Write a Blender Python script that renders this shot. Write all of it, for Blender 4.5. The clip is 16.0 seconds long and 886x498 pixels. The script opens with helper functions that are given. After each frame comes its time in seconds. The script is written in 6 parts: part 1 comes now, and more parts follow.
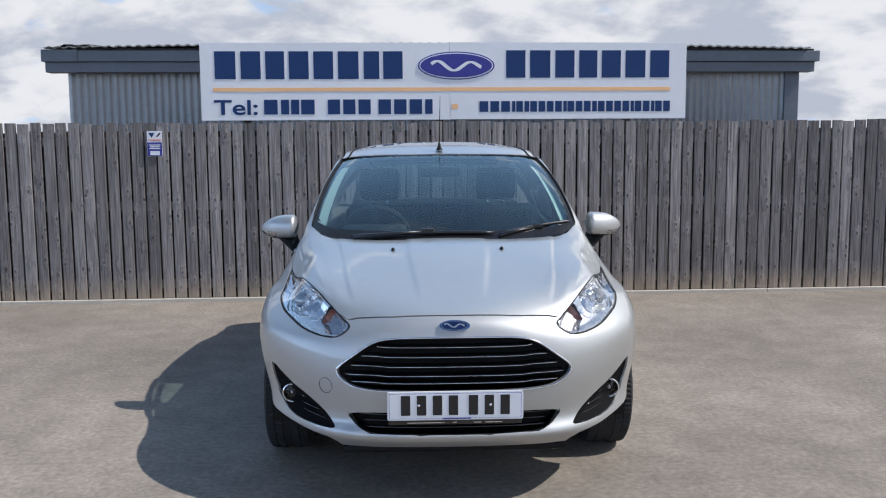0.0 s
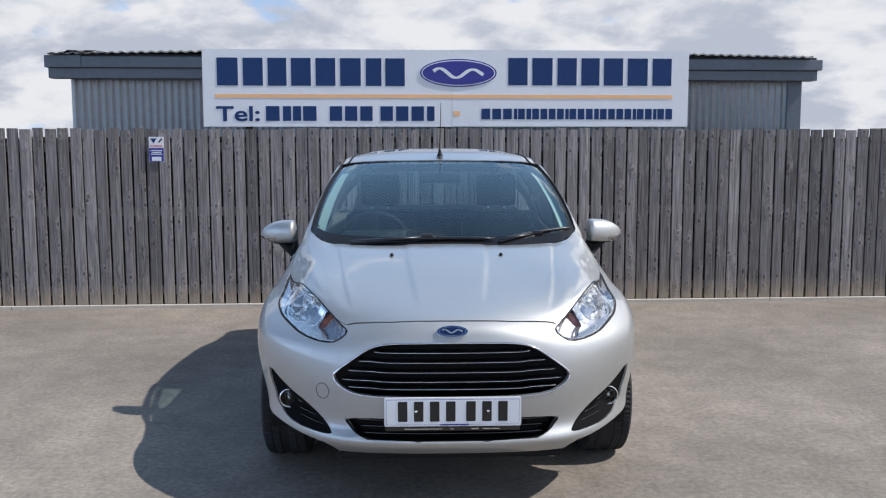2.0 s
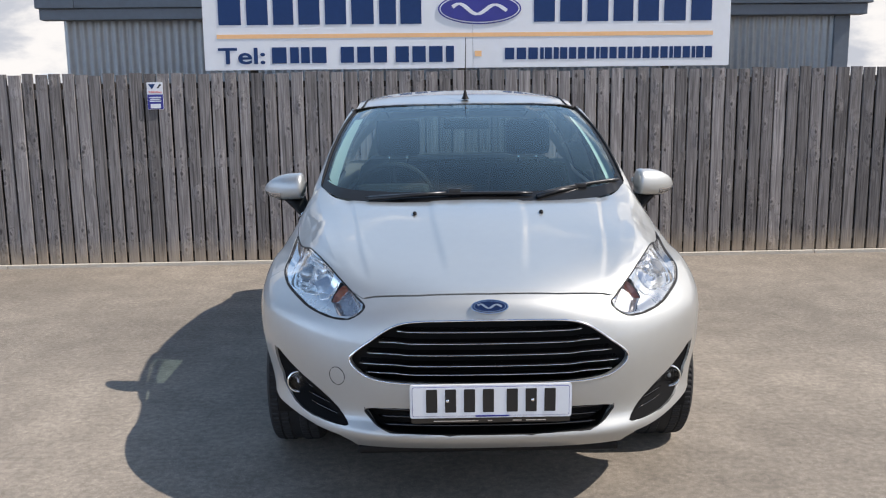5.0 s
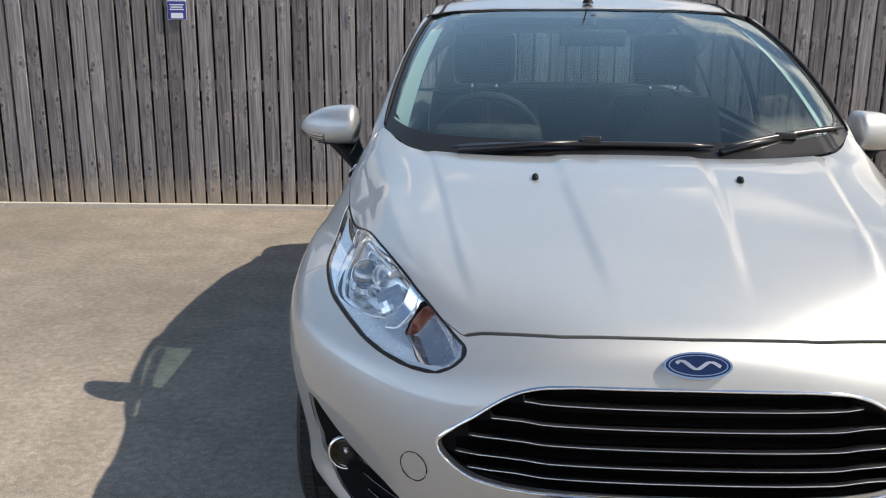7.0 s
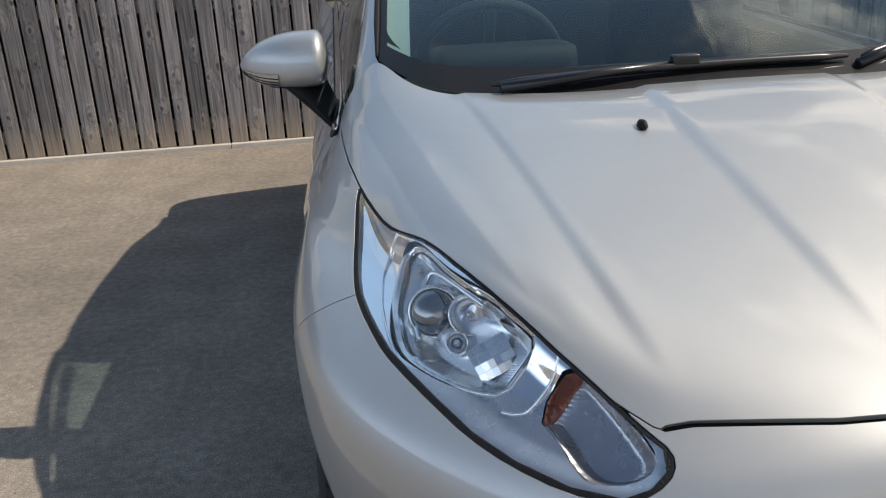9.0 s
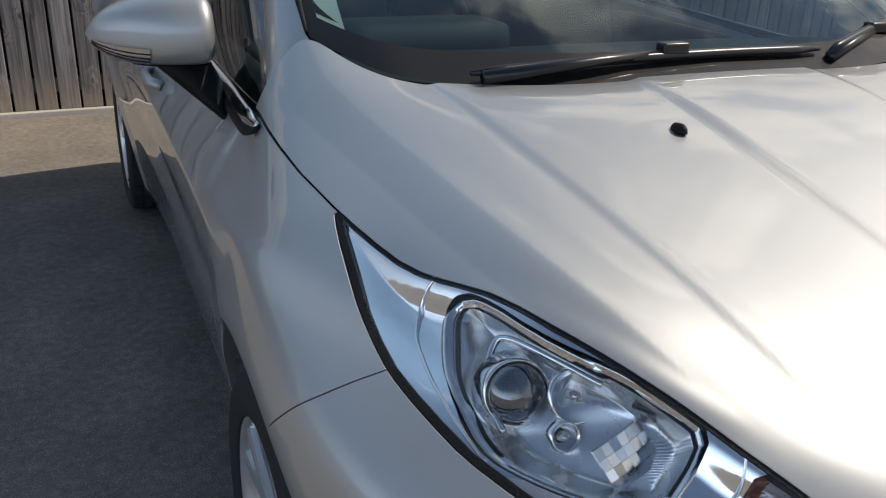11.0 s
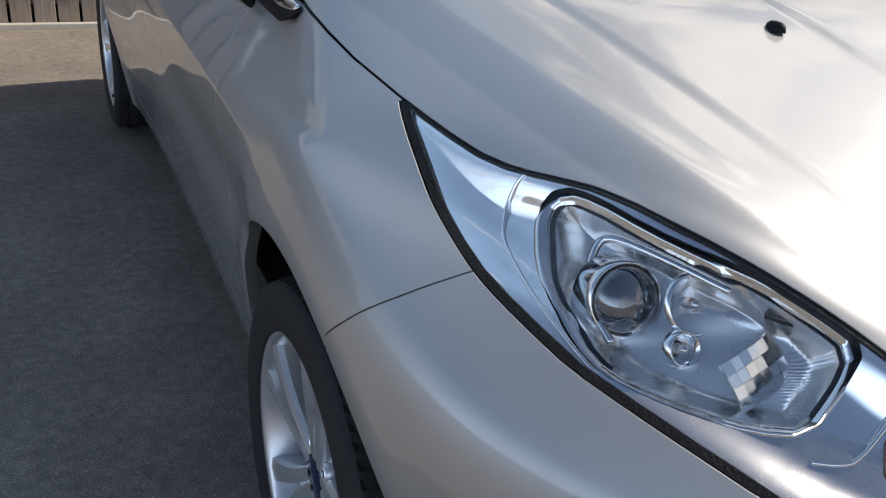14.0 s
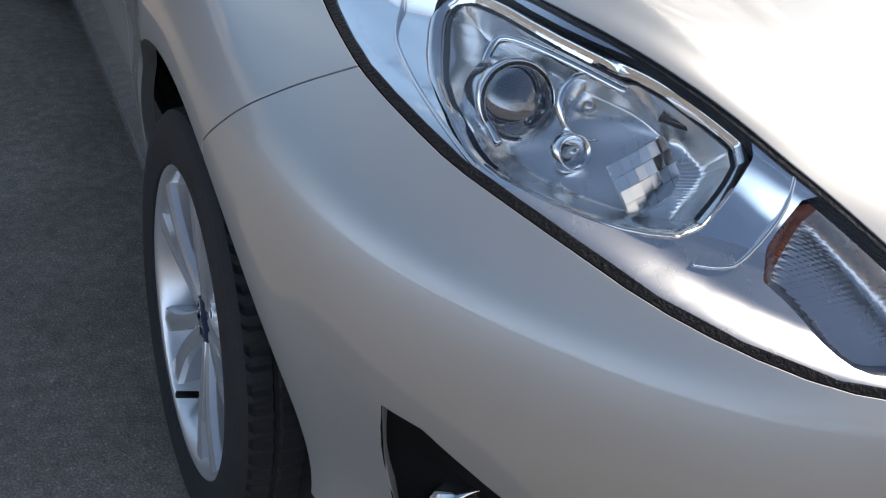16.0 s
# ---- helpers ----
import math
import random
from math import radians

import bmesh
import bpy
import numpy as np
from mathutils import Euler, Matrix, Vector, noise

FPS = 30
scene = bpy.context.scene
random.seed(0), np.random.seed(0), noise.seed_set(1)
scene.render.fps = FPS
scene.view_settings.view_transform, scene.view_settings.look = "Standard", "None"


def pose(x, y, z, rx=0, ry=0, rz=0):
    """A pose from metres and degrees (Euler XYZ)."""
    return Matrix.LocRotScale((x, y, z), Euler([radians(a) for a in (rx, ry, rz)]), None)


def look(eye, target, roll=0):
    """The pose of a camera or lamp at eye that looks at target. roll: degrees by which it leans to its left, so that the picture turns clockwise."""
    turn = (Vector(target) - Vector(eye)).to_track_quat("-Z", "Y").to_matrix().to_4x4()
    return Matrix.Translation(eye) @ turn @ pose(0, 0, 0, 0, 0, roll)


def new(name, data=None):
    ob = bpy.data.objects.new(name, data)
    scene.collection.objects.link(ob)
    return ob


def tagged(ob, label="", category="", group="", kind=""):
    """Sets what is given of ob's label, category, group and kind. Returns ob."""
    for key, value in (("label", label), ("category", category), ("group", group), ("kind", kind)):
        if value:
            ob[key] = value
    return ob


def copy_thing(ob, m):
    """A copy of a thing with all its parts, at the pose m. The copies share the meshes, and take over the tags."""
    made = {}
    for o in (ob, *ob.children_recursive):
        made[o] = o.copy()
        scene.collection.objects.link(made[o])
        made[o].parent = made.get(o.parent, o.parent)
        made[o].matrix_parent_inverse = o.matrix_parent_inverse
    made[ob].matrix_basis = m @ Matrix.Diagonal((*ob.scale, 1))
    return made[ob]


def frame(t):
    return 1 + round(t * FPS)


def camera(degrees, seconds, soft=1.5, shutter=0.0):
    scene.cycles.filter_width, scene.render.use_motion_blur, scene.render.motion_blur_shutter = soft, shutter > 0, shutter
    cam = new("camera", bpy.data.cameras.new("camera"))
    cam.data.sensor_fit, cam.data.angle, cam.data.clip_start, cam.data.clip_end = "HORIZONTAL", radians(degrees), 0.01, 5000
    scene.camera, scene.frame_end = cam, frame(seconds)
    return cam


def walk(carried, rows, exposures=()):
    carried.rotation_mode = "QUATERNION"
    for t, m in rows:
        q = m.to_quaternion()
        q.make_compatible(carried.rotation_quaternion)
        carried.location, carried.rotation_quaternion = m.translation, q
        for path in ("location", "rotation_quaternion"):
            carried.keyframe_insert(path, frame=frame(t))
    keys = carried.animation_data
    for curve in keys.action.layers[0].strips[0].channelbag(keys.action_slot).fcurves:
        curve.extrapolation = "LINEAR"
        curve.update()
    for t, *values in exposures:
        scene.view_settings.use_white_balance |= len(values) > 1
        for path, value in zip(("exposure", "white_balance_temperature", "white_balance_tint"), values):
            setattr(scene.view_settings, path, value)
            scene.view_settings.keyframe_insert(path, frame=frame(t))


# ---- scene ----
import collections

cam = camera(54.3, 16.0, soft=1.15)

PATH = [
    (0, (-0.149, -3.232, 1.395), (-0.084, -1.246, 1.169), -0.4),
    (0.5, (-0.144, -3.223, 1.389), (-0.084, -1.237, 1.159), -0.4),
    (1, (-0.138, -3.216, 1.388), (-0.075, -1.229, 1.167), -0.2),
    (1.5, (-0.135, -3.214, 1.381), (-0.067, -1.226, 1.169), -0.1),
    (2, (-0.13, -3.219, 1.38), (-0.072, -1.231, 1.174), -0.1),
    (2.5, (-0.133, -3.228, 1.378), (-0.079, -1.24, 1.168), -0.1),
    (3, (-0.131, -3.225, 1.377), (-0.085, -1.237, 1.163), -0.3),
    (3.5, (-0.131, -3.232, 1.378), (-0.093, -1.245, 1.159), -0.1),
    (4, (-0.13, -3.136, 1.373), (-0.108, -1.15, 1.132), -0.9),
    (6.5, (-0.346, -1.715, 1.318), (-0.33, 0.231, 0.859), 0.2),
    (7, (-0.396, -1.411, 1.29), (-0.468, 0.528, 0.804), 0.5),
    (7.5, (-0.488, -1.216, 1.292), (-0.546, 0.712, 0.764), -0.8),
    (8, (-0.647, -1.042, 1.305), (-0.452, 0.862, 0.724), -1.4),
    (8.5, (-0.725, -0.892, 1.282), (-0.442, 0.979, 0.634), -1.5),
    (9, (-0.725, -0.664, 1.269), (-0.539, 1.201, 0.571), -2.8),
    (11.5, (-1.068, -0.187, 1.227), (-0.203, 1.447, 0.463), 4),
    (12, (-1.072, -0.128, 1.203), (-0.186, 1.502, 0.455), 5.5),
    (12.5, (-1.064, -0.082, 1.196), (-0.139, 1.524, 0.445), 5.2),
    (13, (-1.064, -0.079, 1.18), (-0.145, 1.52, 0.407), 4.4),
    (13.5, (-1.074, -0.08, 1.15), (-0.19, 1.514, 0.327), 4.7),
    (14, (-1.101, -0.11, 1.14), (-0.279, 1.488, 0.262), 5.4),
    (14.5, (-1.105, -0.148, 1.103), (-0.322, 1.429, 0.155), 6.9),
    (15, (-1.095, -0.162, 1.081), (-0.286, 1.372, 0.086), 6.2),
    (15.5, (-1.036, -0.122, 1.095), (-0.125, 1.362, 0.112), 6.4),
    (16, (-1.041, -0.148, 1.022), (-0.123, 1.315, 0.014), 10.7),
]
EXPOSURES = [(0, .65, 6220, 12.5), (2.5, .64, 6230, 12.5), (3.3, .63, 6270, 12.5), (4, .73, 6450, 13), (6.5, .92, 7050, 12.5), (7, .90, 7150, 12.5), (8, .78, 7150, 11.5), (9, .61, 7280, 12.5), (11.5, .27, 7080, 12.5), (12.5, .40, 7050, 12.5), (13, .39, 7150, 13),
             (13.5, .38, 7050, 14), (14, .53, 7080, 14.5), (14.5, .88, 7150, 15), (15, 1.16, 7200, 15.5), (15.5, 1.02, 7100, 15), (16, .73, 7080, 14)]
walk(cam, [(t, look(eye, target, roll)) for t, eye, target, roll in PATH], EXPOSURES)

# ---- world, sun ----
SUN_TO = Vector((0.865, -0.14, 0.985)).normalized()
CLOUD_SHIFT = (2.9, 5.1, 0.2)
world = bpy.data.worlds.new("sky")
scene.world = world
world.use_nodes = True
wn, wl = world.node_tree.nodes, world.node_tree.links
wn.clear()
w_out = wn.new("ShaderNodeOutputWorld")
w_bg = wn.new("ShaderNodeBackground")
w_sky = wn.new("ShaderNodeTexSky")
w_sky.sky_type, w_sky.sun_disc = "NISHITA", False
w_sky.sun_elevation = math.asin(SUN_TO.z)
w_sky.sun_rotation = math.atan2(SUN_TO.x, SUN_TO.y)
w_sky.air_density, w_sky.dust_density = 1.0, 0.25
w_geo = wn.new("ShaderNodeTexCoord")
w_sep = wn.new("ShaderNodeSeparateXYZ")
wl.new(w_geo.outputs["Generated"], w_sep.inputs[0])
def w_node(kind, op=None, **sockets):
    """A world node; each socket takes a number or another node's output."""
    q = wn.new("ShaderNode" + kind)
    if op:
        q.operation = op
    for key, value in sockets.items():
        socket = q.inputs[int(key[1:])] if key[1:].isdigit() else q.inputs[key.replace("_", " ")]
        if isinstance(value, bpy.types.NodeSocket):
            wl.new(value, socket)
        else:
            socket.default_value = value
    return q


def w_range(value, a, b, c, d):
    q = w_node("MapRange", Value=value, From_Min=a, From_Max=b, To_Min=c, To_Max=d)
    q.interpolation_type = "SMOOTHSTEP"
    return q.outputs[0]


def w_math(op, a, b):
    return w_node("Math", op, _0=a, _1=b).outputs[0]


def w_blend(fac, a, b):
    q = wn.new("ShaderNodeMix")
    q.data_type = "RGBA"
    for socket, value in ((q.inputs["Factor"], fac), (q.inputs["A"], a), (q.inputs["B"], b)):
        if isinstance(value, bpy.types.NodeSocket):
            wl.new(value, socket)
        else:
            socket.default_value = value
    return q.outputs["Result"]


def w_scale(color, k):
    return w_node("VectorMath", "SCALE", _0=color, Scale=k).outputs[0]


side_x, side_y, high = w_sep.outputs[0], w_sep.outputs[1], w_sep.outputs[2]
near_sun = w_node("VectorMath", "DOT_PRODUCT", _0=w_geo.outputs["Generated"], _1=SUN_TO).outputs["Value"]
# cloud layer: the sky's direction laid out on a flat deck overhead
deck_h = w_math("MAXIMUM", w_math("ADD", high, 0.36), 0.05)
deck = w_node("VectorMath", "DIVIDE", _0=w_geo.outputs["Generated"], _1=w_node("CombineXYZ", X=deck_h, Y=deck_h, Z=deck_h).outputs[0]).outputs[0]
deck = w_node("VectorMath", "ADD", _0=deck, _1=CLOUD_SHIFT).outputs[0]
cover = w_node("TexNoise", Vector=deck, Scale=4.0, Detail=10, Roughness=0.56, Distortion=0.2).outputs["Fac"]
# fuller near the horizon, broken overhead
full = w_math("ADD", cover, w_range(high, 0.05, 0.70, 0.10, -0.075))
full = w_math("ADD", full, w_math("MULTIPLY", w_range(side_x, 0.15, -0.60, 0.0, -0.19), w_range(side_y, 0.80, 0.45, 0.0, 1.0)))
full = w_math("ADD", full, w_math("MULTIPLY", w_range(side_x, 0.38, 0.62, 0.0, 0.08), w_range(side_y, 0.10, 0.40, 0.0, 1.0)))
full = w_math("ADD", full, w_math("MULTIPLY", w_range(side_y, 0.35, 0.80, 0.0, 1.0), w_range(high, 0.10, 0.45, 0.09, 0.0)))
# away from the sun the sky stands clear and blue above the cloud bank
clear = w_math("MULTIPLY", w_range(high, 0.26, 0.46, 0.0, 1.0), w_range(side_x, 0.50, 0.15, 0.0, 1.0))
full = w_math("ADD", full, w_math("MULTIPLY", clear, -0.058))
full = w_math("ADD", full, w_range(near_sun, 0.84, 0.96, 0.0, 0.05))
cloud = w_range(full, 0.45, 0.58, 0, 1)
body = w_range(w_node("TexNoise", Vector=deck, Scale=4.6, Detail=9, Roughness=0.55, Distortion=0.2).outputs["Fac"], 0.38, 0.62, 0, 1)
cloud_color = w_blend(body, (2.65, 2.85, 3.2, 1), (4.5, 4.5, 4.45, 1))
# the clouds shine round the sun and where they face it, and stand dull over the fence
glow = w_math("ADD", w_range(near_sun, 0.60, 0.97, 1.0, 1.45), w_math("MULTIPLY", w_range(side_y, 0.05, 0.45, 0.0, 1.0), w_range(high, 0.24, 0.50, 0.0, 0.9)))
glow = w_math("ADD", glow, w_range(side_y, 0.5, -0.3, 0.0, 0.30))
glow = w_math("ADD", glow, w_math("MULTIPLY", w_range(side_x, 0.0, -0.7, 0.0, 0.35), w_range(side_y, 0.6, 0.1, 0.0, 1.0)))
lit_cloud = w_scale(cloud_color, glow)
# clear sky pales into the haze
pale = w_blend(w_range(high, 0.02, 0.44, 0.88, 0.0), w_scale(w_sky.outputs[0], 0.64), w_scale((2.5, 3.5, 5.1), w_math("ADD", w_range(side_y, 0.6, -0.2, 1.0, 2.3), w_math("MULTIPLY", w_range(side_x, 0.1, -0.7, 0.0, 1.7), w_range(side_y, 0.55, 0.0, 0.0, 1.0)))))
pale = w_blend(w_math("MULTIPLY", clear, w_range(side_y, 0.0, 0.6, 0.0, 0.72)), pale, (2.5, 4.1, 6.4, 1))
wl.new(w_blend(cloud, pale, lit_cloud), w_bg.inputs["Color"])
w_bg.inputs["Strength"].default_value = 0.118
wl.new(w_bg.outputs[0], w_out.inputs[0])
sun_lamp = bpy.data.lights.new("sun", "SUN")
sun_lamp.energy, sun_lamp.angle, sun_lamp.color = 3.35, radians(0.55), (1.0, 0.955, 0.885)
sun_ob = new("sun", sun_lamp)
sun_ob.matrix_world = look(SUN_TO * 30, (0, 0, 0))

# ---- materials ----
def mat(name, color, rough=0.5, metal=0.0, coat=0.0, coat_rough=0.03, noise_scale=0, vary=0.0, bump=0.0, bump_scale=None, spec=None):
    """A Principled material with colour varied at two scales, a little roughness wear and relief."""
    m = bpy.data.materials.new(name)
    m.use_nodes = True
    n, l = m.node_tree.nodes, m.node_tree.links
    p = n["Principled BSDF"]
    p.inputs["Base Color"].default_value = (*color, 1)
    p.inputs["Roughness"].default_value, p.inputs["Metallic"].default_value = rough, metal
    p.inputs["Coat Weight"].default_value, p.inputs["Coat Roughness"].default_value = coat, coat_rough
    if spec is not None:
        p.inputs["Specular IOR Level"].default_value = spec
    if noise_scale:
        tc = n.new("ShaderNodeTexCoord")
        n1, n2 = n.new("ShaderNodeTexNoise"), n.new("ShaderNodeTexNoise")
        n1.inputs["Scale"].default_value, n1.inputs["Detail"].default_value = noise_scale, 6
        n2.inputs["Scale"].default_value, n2.inputs["Detail"].default_value = noise_scale * 9, 4
        add = n.new("ShaderNodeMath"); add.operation = "ADD"
        rm = n.new("ShaderNodeMapRange")
        rm.inputs["From Min"].default_value, rm.inputs["From Max"].default_value = 0.6, 1.4
        rm.inputs["To Min"].default_value, rm.inputs["To Max"].default_value = 1 - vary, 1 + vary
        mul = n.new("ShaderNodeMix"); mul.data_type, mul.blend_type = "RGBA", "MULTIPLY"
        mul.inputs["Factor"].default_value = 1
        mul.inputs["A"].default_value = (*color, 1)
        l.new(tc.outputs["Object"], n1.inputs["Vector"]); l.new(tc.outputs["Object"], n2.inputs["Vector"])
        l.new(n1.outputs["Fac"], add.inputs[0]); l.new(n2.outputs["Fac"], add.inputs[1])
        l.new(add.outputs[0], rm.inputs["Value"])
        l.new(rm.outputs[0], mul.inputs["B"]); l.new(mul.outputs["Result"], p.inputs["Base Color"])
        rr = n.new("ShaderNodeMapRange")
        rr.inputs["To Min"].default_value, rr.inputs["To Max"].default_value = max(rough - 0.06, 0.02), min(rough + 0.06, 1)
        l.new(n1.outputs["Fac"], rr.inputs["Value"]); l.new(rr.outputs[0], p.inputs["Roughness"])
        if bump:
            b = n.new("ShaderNodeBump")
            b.inputs["Strength"].default_value, b.inputs["Distance"].default_value = bump, 0.004
            n3 = n.new("ShaderNodeTexNoise")
            n3.inputs["Scale"].default_value, n3.inputs["Detail"].default_value = bump_scale or noise_scale * 20, 3
            l.new(tc.outputs["Object"], n3.inputs["Vector"])
            l.new(n3.outputs["Fac"], b.inputs["Height"]); l.new(b.outputs[0], p.inputs["Normal"])
    return m


def glass_mat(name, tint, ior=1.5, rough=0.0, sheen=(1, 1, 1)):
    """A thin pane: clear or tinted see-through, mirrored by both its faces."""
    m = bpy.data.materials.new(name)
    m.use_nodes = True
    n, l = m.node_tree.nodes, m.node_tree.links
    n.remove(n["Principled BSDF"])
    tr, gl, mx, fr = (n.new("ShaderNode" + k) for k in ("BsdfTransparent", "BsdfGlossy", "MixShader", "LayerWeight"))
    pw, mr = n.new("ShaderNodeMath"), n.new("ShaderNodeMapRange")
    pw.operation = "POWER"
    pw.inputs[1].default_value = 3.4
    tr.inputs[0].default_value = (*tint, 1)
    gl.inputs["Roughness"].default_value = rough
    gl.inputs["Color"].default_value = (*sheen, 1)
    mr.inputs["To Min"].default_value = 1.05 * ((ior - 1) / (ior + 1)) ** 2
    l.new(fr.outputs["Facing"], pw.inputs[0]); l.new(pw.outputs[0], mr.inputs["Value"])
    l.new(mr.outputs[0], mx.inputs[0]); l.new(tr.outputs[0], mx.inputs[1]); l.new(gl.outputs[0], mx.inputs[2])
    l.new(mx.outputs[0], n["Material Output"].inputs[0])
    return m


def paint_mat():
    m = mat("silver_paint", (0.420, 0.429, 0.424), 0.53, 0.80, 1.0, 0.012, 3.0, 0.02)
    m.node_tree.nodes["Principled BSDF"].inputs["Coat IOR"].default_value = 1.55
    n, l = m.node_tree.nodes, m.node_tree.links
    p = n["Principled BSDF"]
    tc = n.new("ShaderNodeTexCoord")
    v = n.new("ShaderNodeTexVoronoi")
    v.inputs["Scale"].default_value = 1400
    l.new(tc.outputs["Object"], v.inputs["Vector"])
    b = n.new("ShaderNodeBump")
    b.inputs["Strength"].default_value, b.inputs["Distance"].default_value = 0.035, 0.0005
    l.new(v.outputs["Color"], b.inputs["Height"]); l.new(b.outputs[0], p.inputs["Normal"])
    return m


def wood_mat(name, color, splash=0.0):
    """Weathered sawn timber: long grain that bends round knots, blotches, hairline checks; pale mud splashed on the feet."""
    m = bpy.data.materials.new(name)
    m.use_nodes = True
    n, l = m.node_tree.nodes, m.node_tree.links
    p = n["Principled BSDF"]
    p.inputs["Roughness"].default_value, p.inputs["Specular IOR Level"].default_value = 0.82, 0.25
    tc, oi = n.new("ShaderNodeTexCoord"), n.new("ShaderNodeObjectInfo")
    def node(kind, op=None, **sockets):
        q = n.new("ShaderNode" + kind)
        if op:
            q.operation = op
        for key, value in sockets.items():
            socket = q.inputs[int(key[1:])] if key[1:].isdigit() else q.inputs[key.replace("_", " ")]
            if isinstance(value, bpy.types.NodeSocket):
                l.new(value, socket)
            else:
                socket.default_value = value
        return q
    def span(value, a, b, c, d):
        return node("MapRange", Value=value, From_Min=a, From_Max=b, To_Min=c, To_Max=d).outputs[0]
    place = node("VectorMath", "MULTIPLY_ADD", _0=oi.outputs["Random"], _1=(37.0, 11.0, 23.0), _2=tc.outputs["Object"]).outputs[0]
    # knots: cells stretched along the board, the grain flows round them
    apart = node("SeparateXYZ", Vector=place)
    cells = node("CombineXYZ", X=apart.outputs[0], Y=node("Math", "MULTIPLY", _0=apart.outputs[2], _1=6.2).outputs[0], Z=0.0).outputs[0]
    wobble = node("TexNoise", Vector=cells, Scale=2.4, Detail=3).outputs["Color"]
    cells = node("VectorMath", "MULTIPLY_ADD", _0=wobble, _1=(0.30, 0.30, 0.30), _2=cells).outputs[0]
    spots = node("TexVoronoi", Vector=cells, Scale=1.0)
    spots.voronoi_dimensions = "2D"
    knot = spots.outputs["Distance"]
    pick = node("SeparateColor", Color=spots.outputs["Color"]).outputs[0]
    size = span(pick, 0.45, 1.0, 0.0, 1.1)
    flow = node("Math", "MULTIPLY", _0=span(knot, 0.06, 0.55, 3.2, 0.0), _1=size).outputs[0]
    grain_at = node("VectorMath", "ADD", _0=node("Mapping", Vector=place, Scale=(5, 90, 1.5)).outputs[0], _1=flow).outputs[0]
    grain = node("TexNoise", Vector=grain_at, Scale=1.0, Detail=7, Roughness=0.62, Distortion=0.6).outputs["Fac"]
    blotch = node("TexNoise", Vector=node("Mapping", Vector=place, Scale=(6, 6, 2.2)).outputs[0], Scale=1.4, Detail=6, Roughness=0.62).outputs["Fac"]
    ramp = n.new("ShaderNodeValToRGB")
    ramp.color_ramp.elements[0].position, ramp.color_ramp.elements[1].position = 0.28, 0.72
    ramp.color_ramp.elements[0].color = (*[c * k for c, k in zip(color, (0.58, 0.56, 0.55))], 1)
    ramp.color_ramp.elements[1].color = (*[c * 1.24 for c in color], 1)
    l.new(grain, ramp.inputs[0])
    core = node("Math", "MULTIPLY", _0=span(knot, 0.07, 0.15, 0.74, 0.0), _1=node("Math", "GREATER_THAN", _0=pick, _1=0.64).outputs[0]).outputs[0]
    halo = node("Math", "MULTIPLY", _0=span(knot, 0.13, 0.27, 0.26, 0.0), _1=size).outputs[0]
    checks = node("TexNoise", Vector=node("Mapping", Vector=grain_at, Scale=(1.0, 2.6, 0.5)).outputs[0], Scale=1.0, Detail=2).outputs["Fac"]
    dark = node("Math", "SUBTRACT", _0=1.0, _1=core).outputs[0]
    tone = node("Math", "MULTIPLY", _0=span(oi.outputs["Random"], 0, 1, 0.76, 1.22), _1=span(blotch, 0.30, 0.70, 0.55, 1.40)).outputs[0]
    tone = node("Math", "MULTIPLY", _0=tone, _1=dark).outputs[0]
    tone = node("Math", "MULTIPLY", _0=tone, _1=span(checks, 0.34, 0.40, 0.62, 1.0)).outputs[0]
    tone = node("Math", "ADD", _0=tone, _1=halo).outputs[0]
    c = node("VectorMath", "SCALE", _0=ramp.outputs[0], Scale=tone).outputs[0]
    if splash:
        up = node("SeparateXYZ", Vector=tc.outputs["Object"]).outputs[2]
        ragged = node("Math", "MULTIPLY_ADD", _0=blotch, _1=-0.35, _2=up).outputs[0]
        mix = n.new("ShaderNodeMix")
        mix.data_type = "RGBA"
        l.new(span(ragged, -0.14, 0.06, splash, 0.0), mix.inputs["Factor"])
        l.new(c, mix.inputs["A"])
        mix.inputs["B"].default_value = (0.34, 0.27, 0.19, 1)
        c = mix.outputs["Result"]
    l.new(c, p.inputs["Base Color"])
    height = node("Math", "ADD", _0=grain, _1=flow).outputs[0]
    b = node("Bump", Strength=0.6, Distance=0.004, Height=height)
    l.new(b.outputs[0], p.inputs["Normal"])
    return m


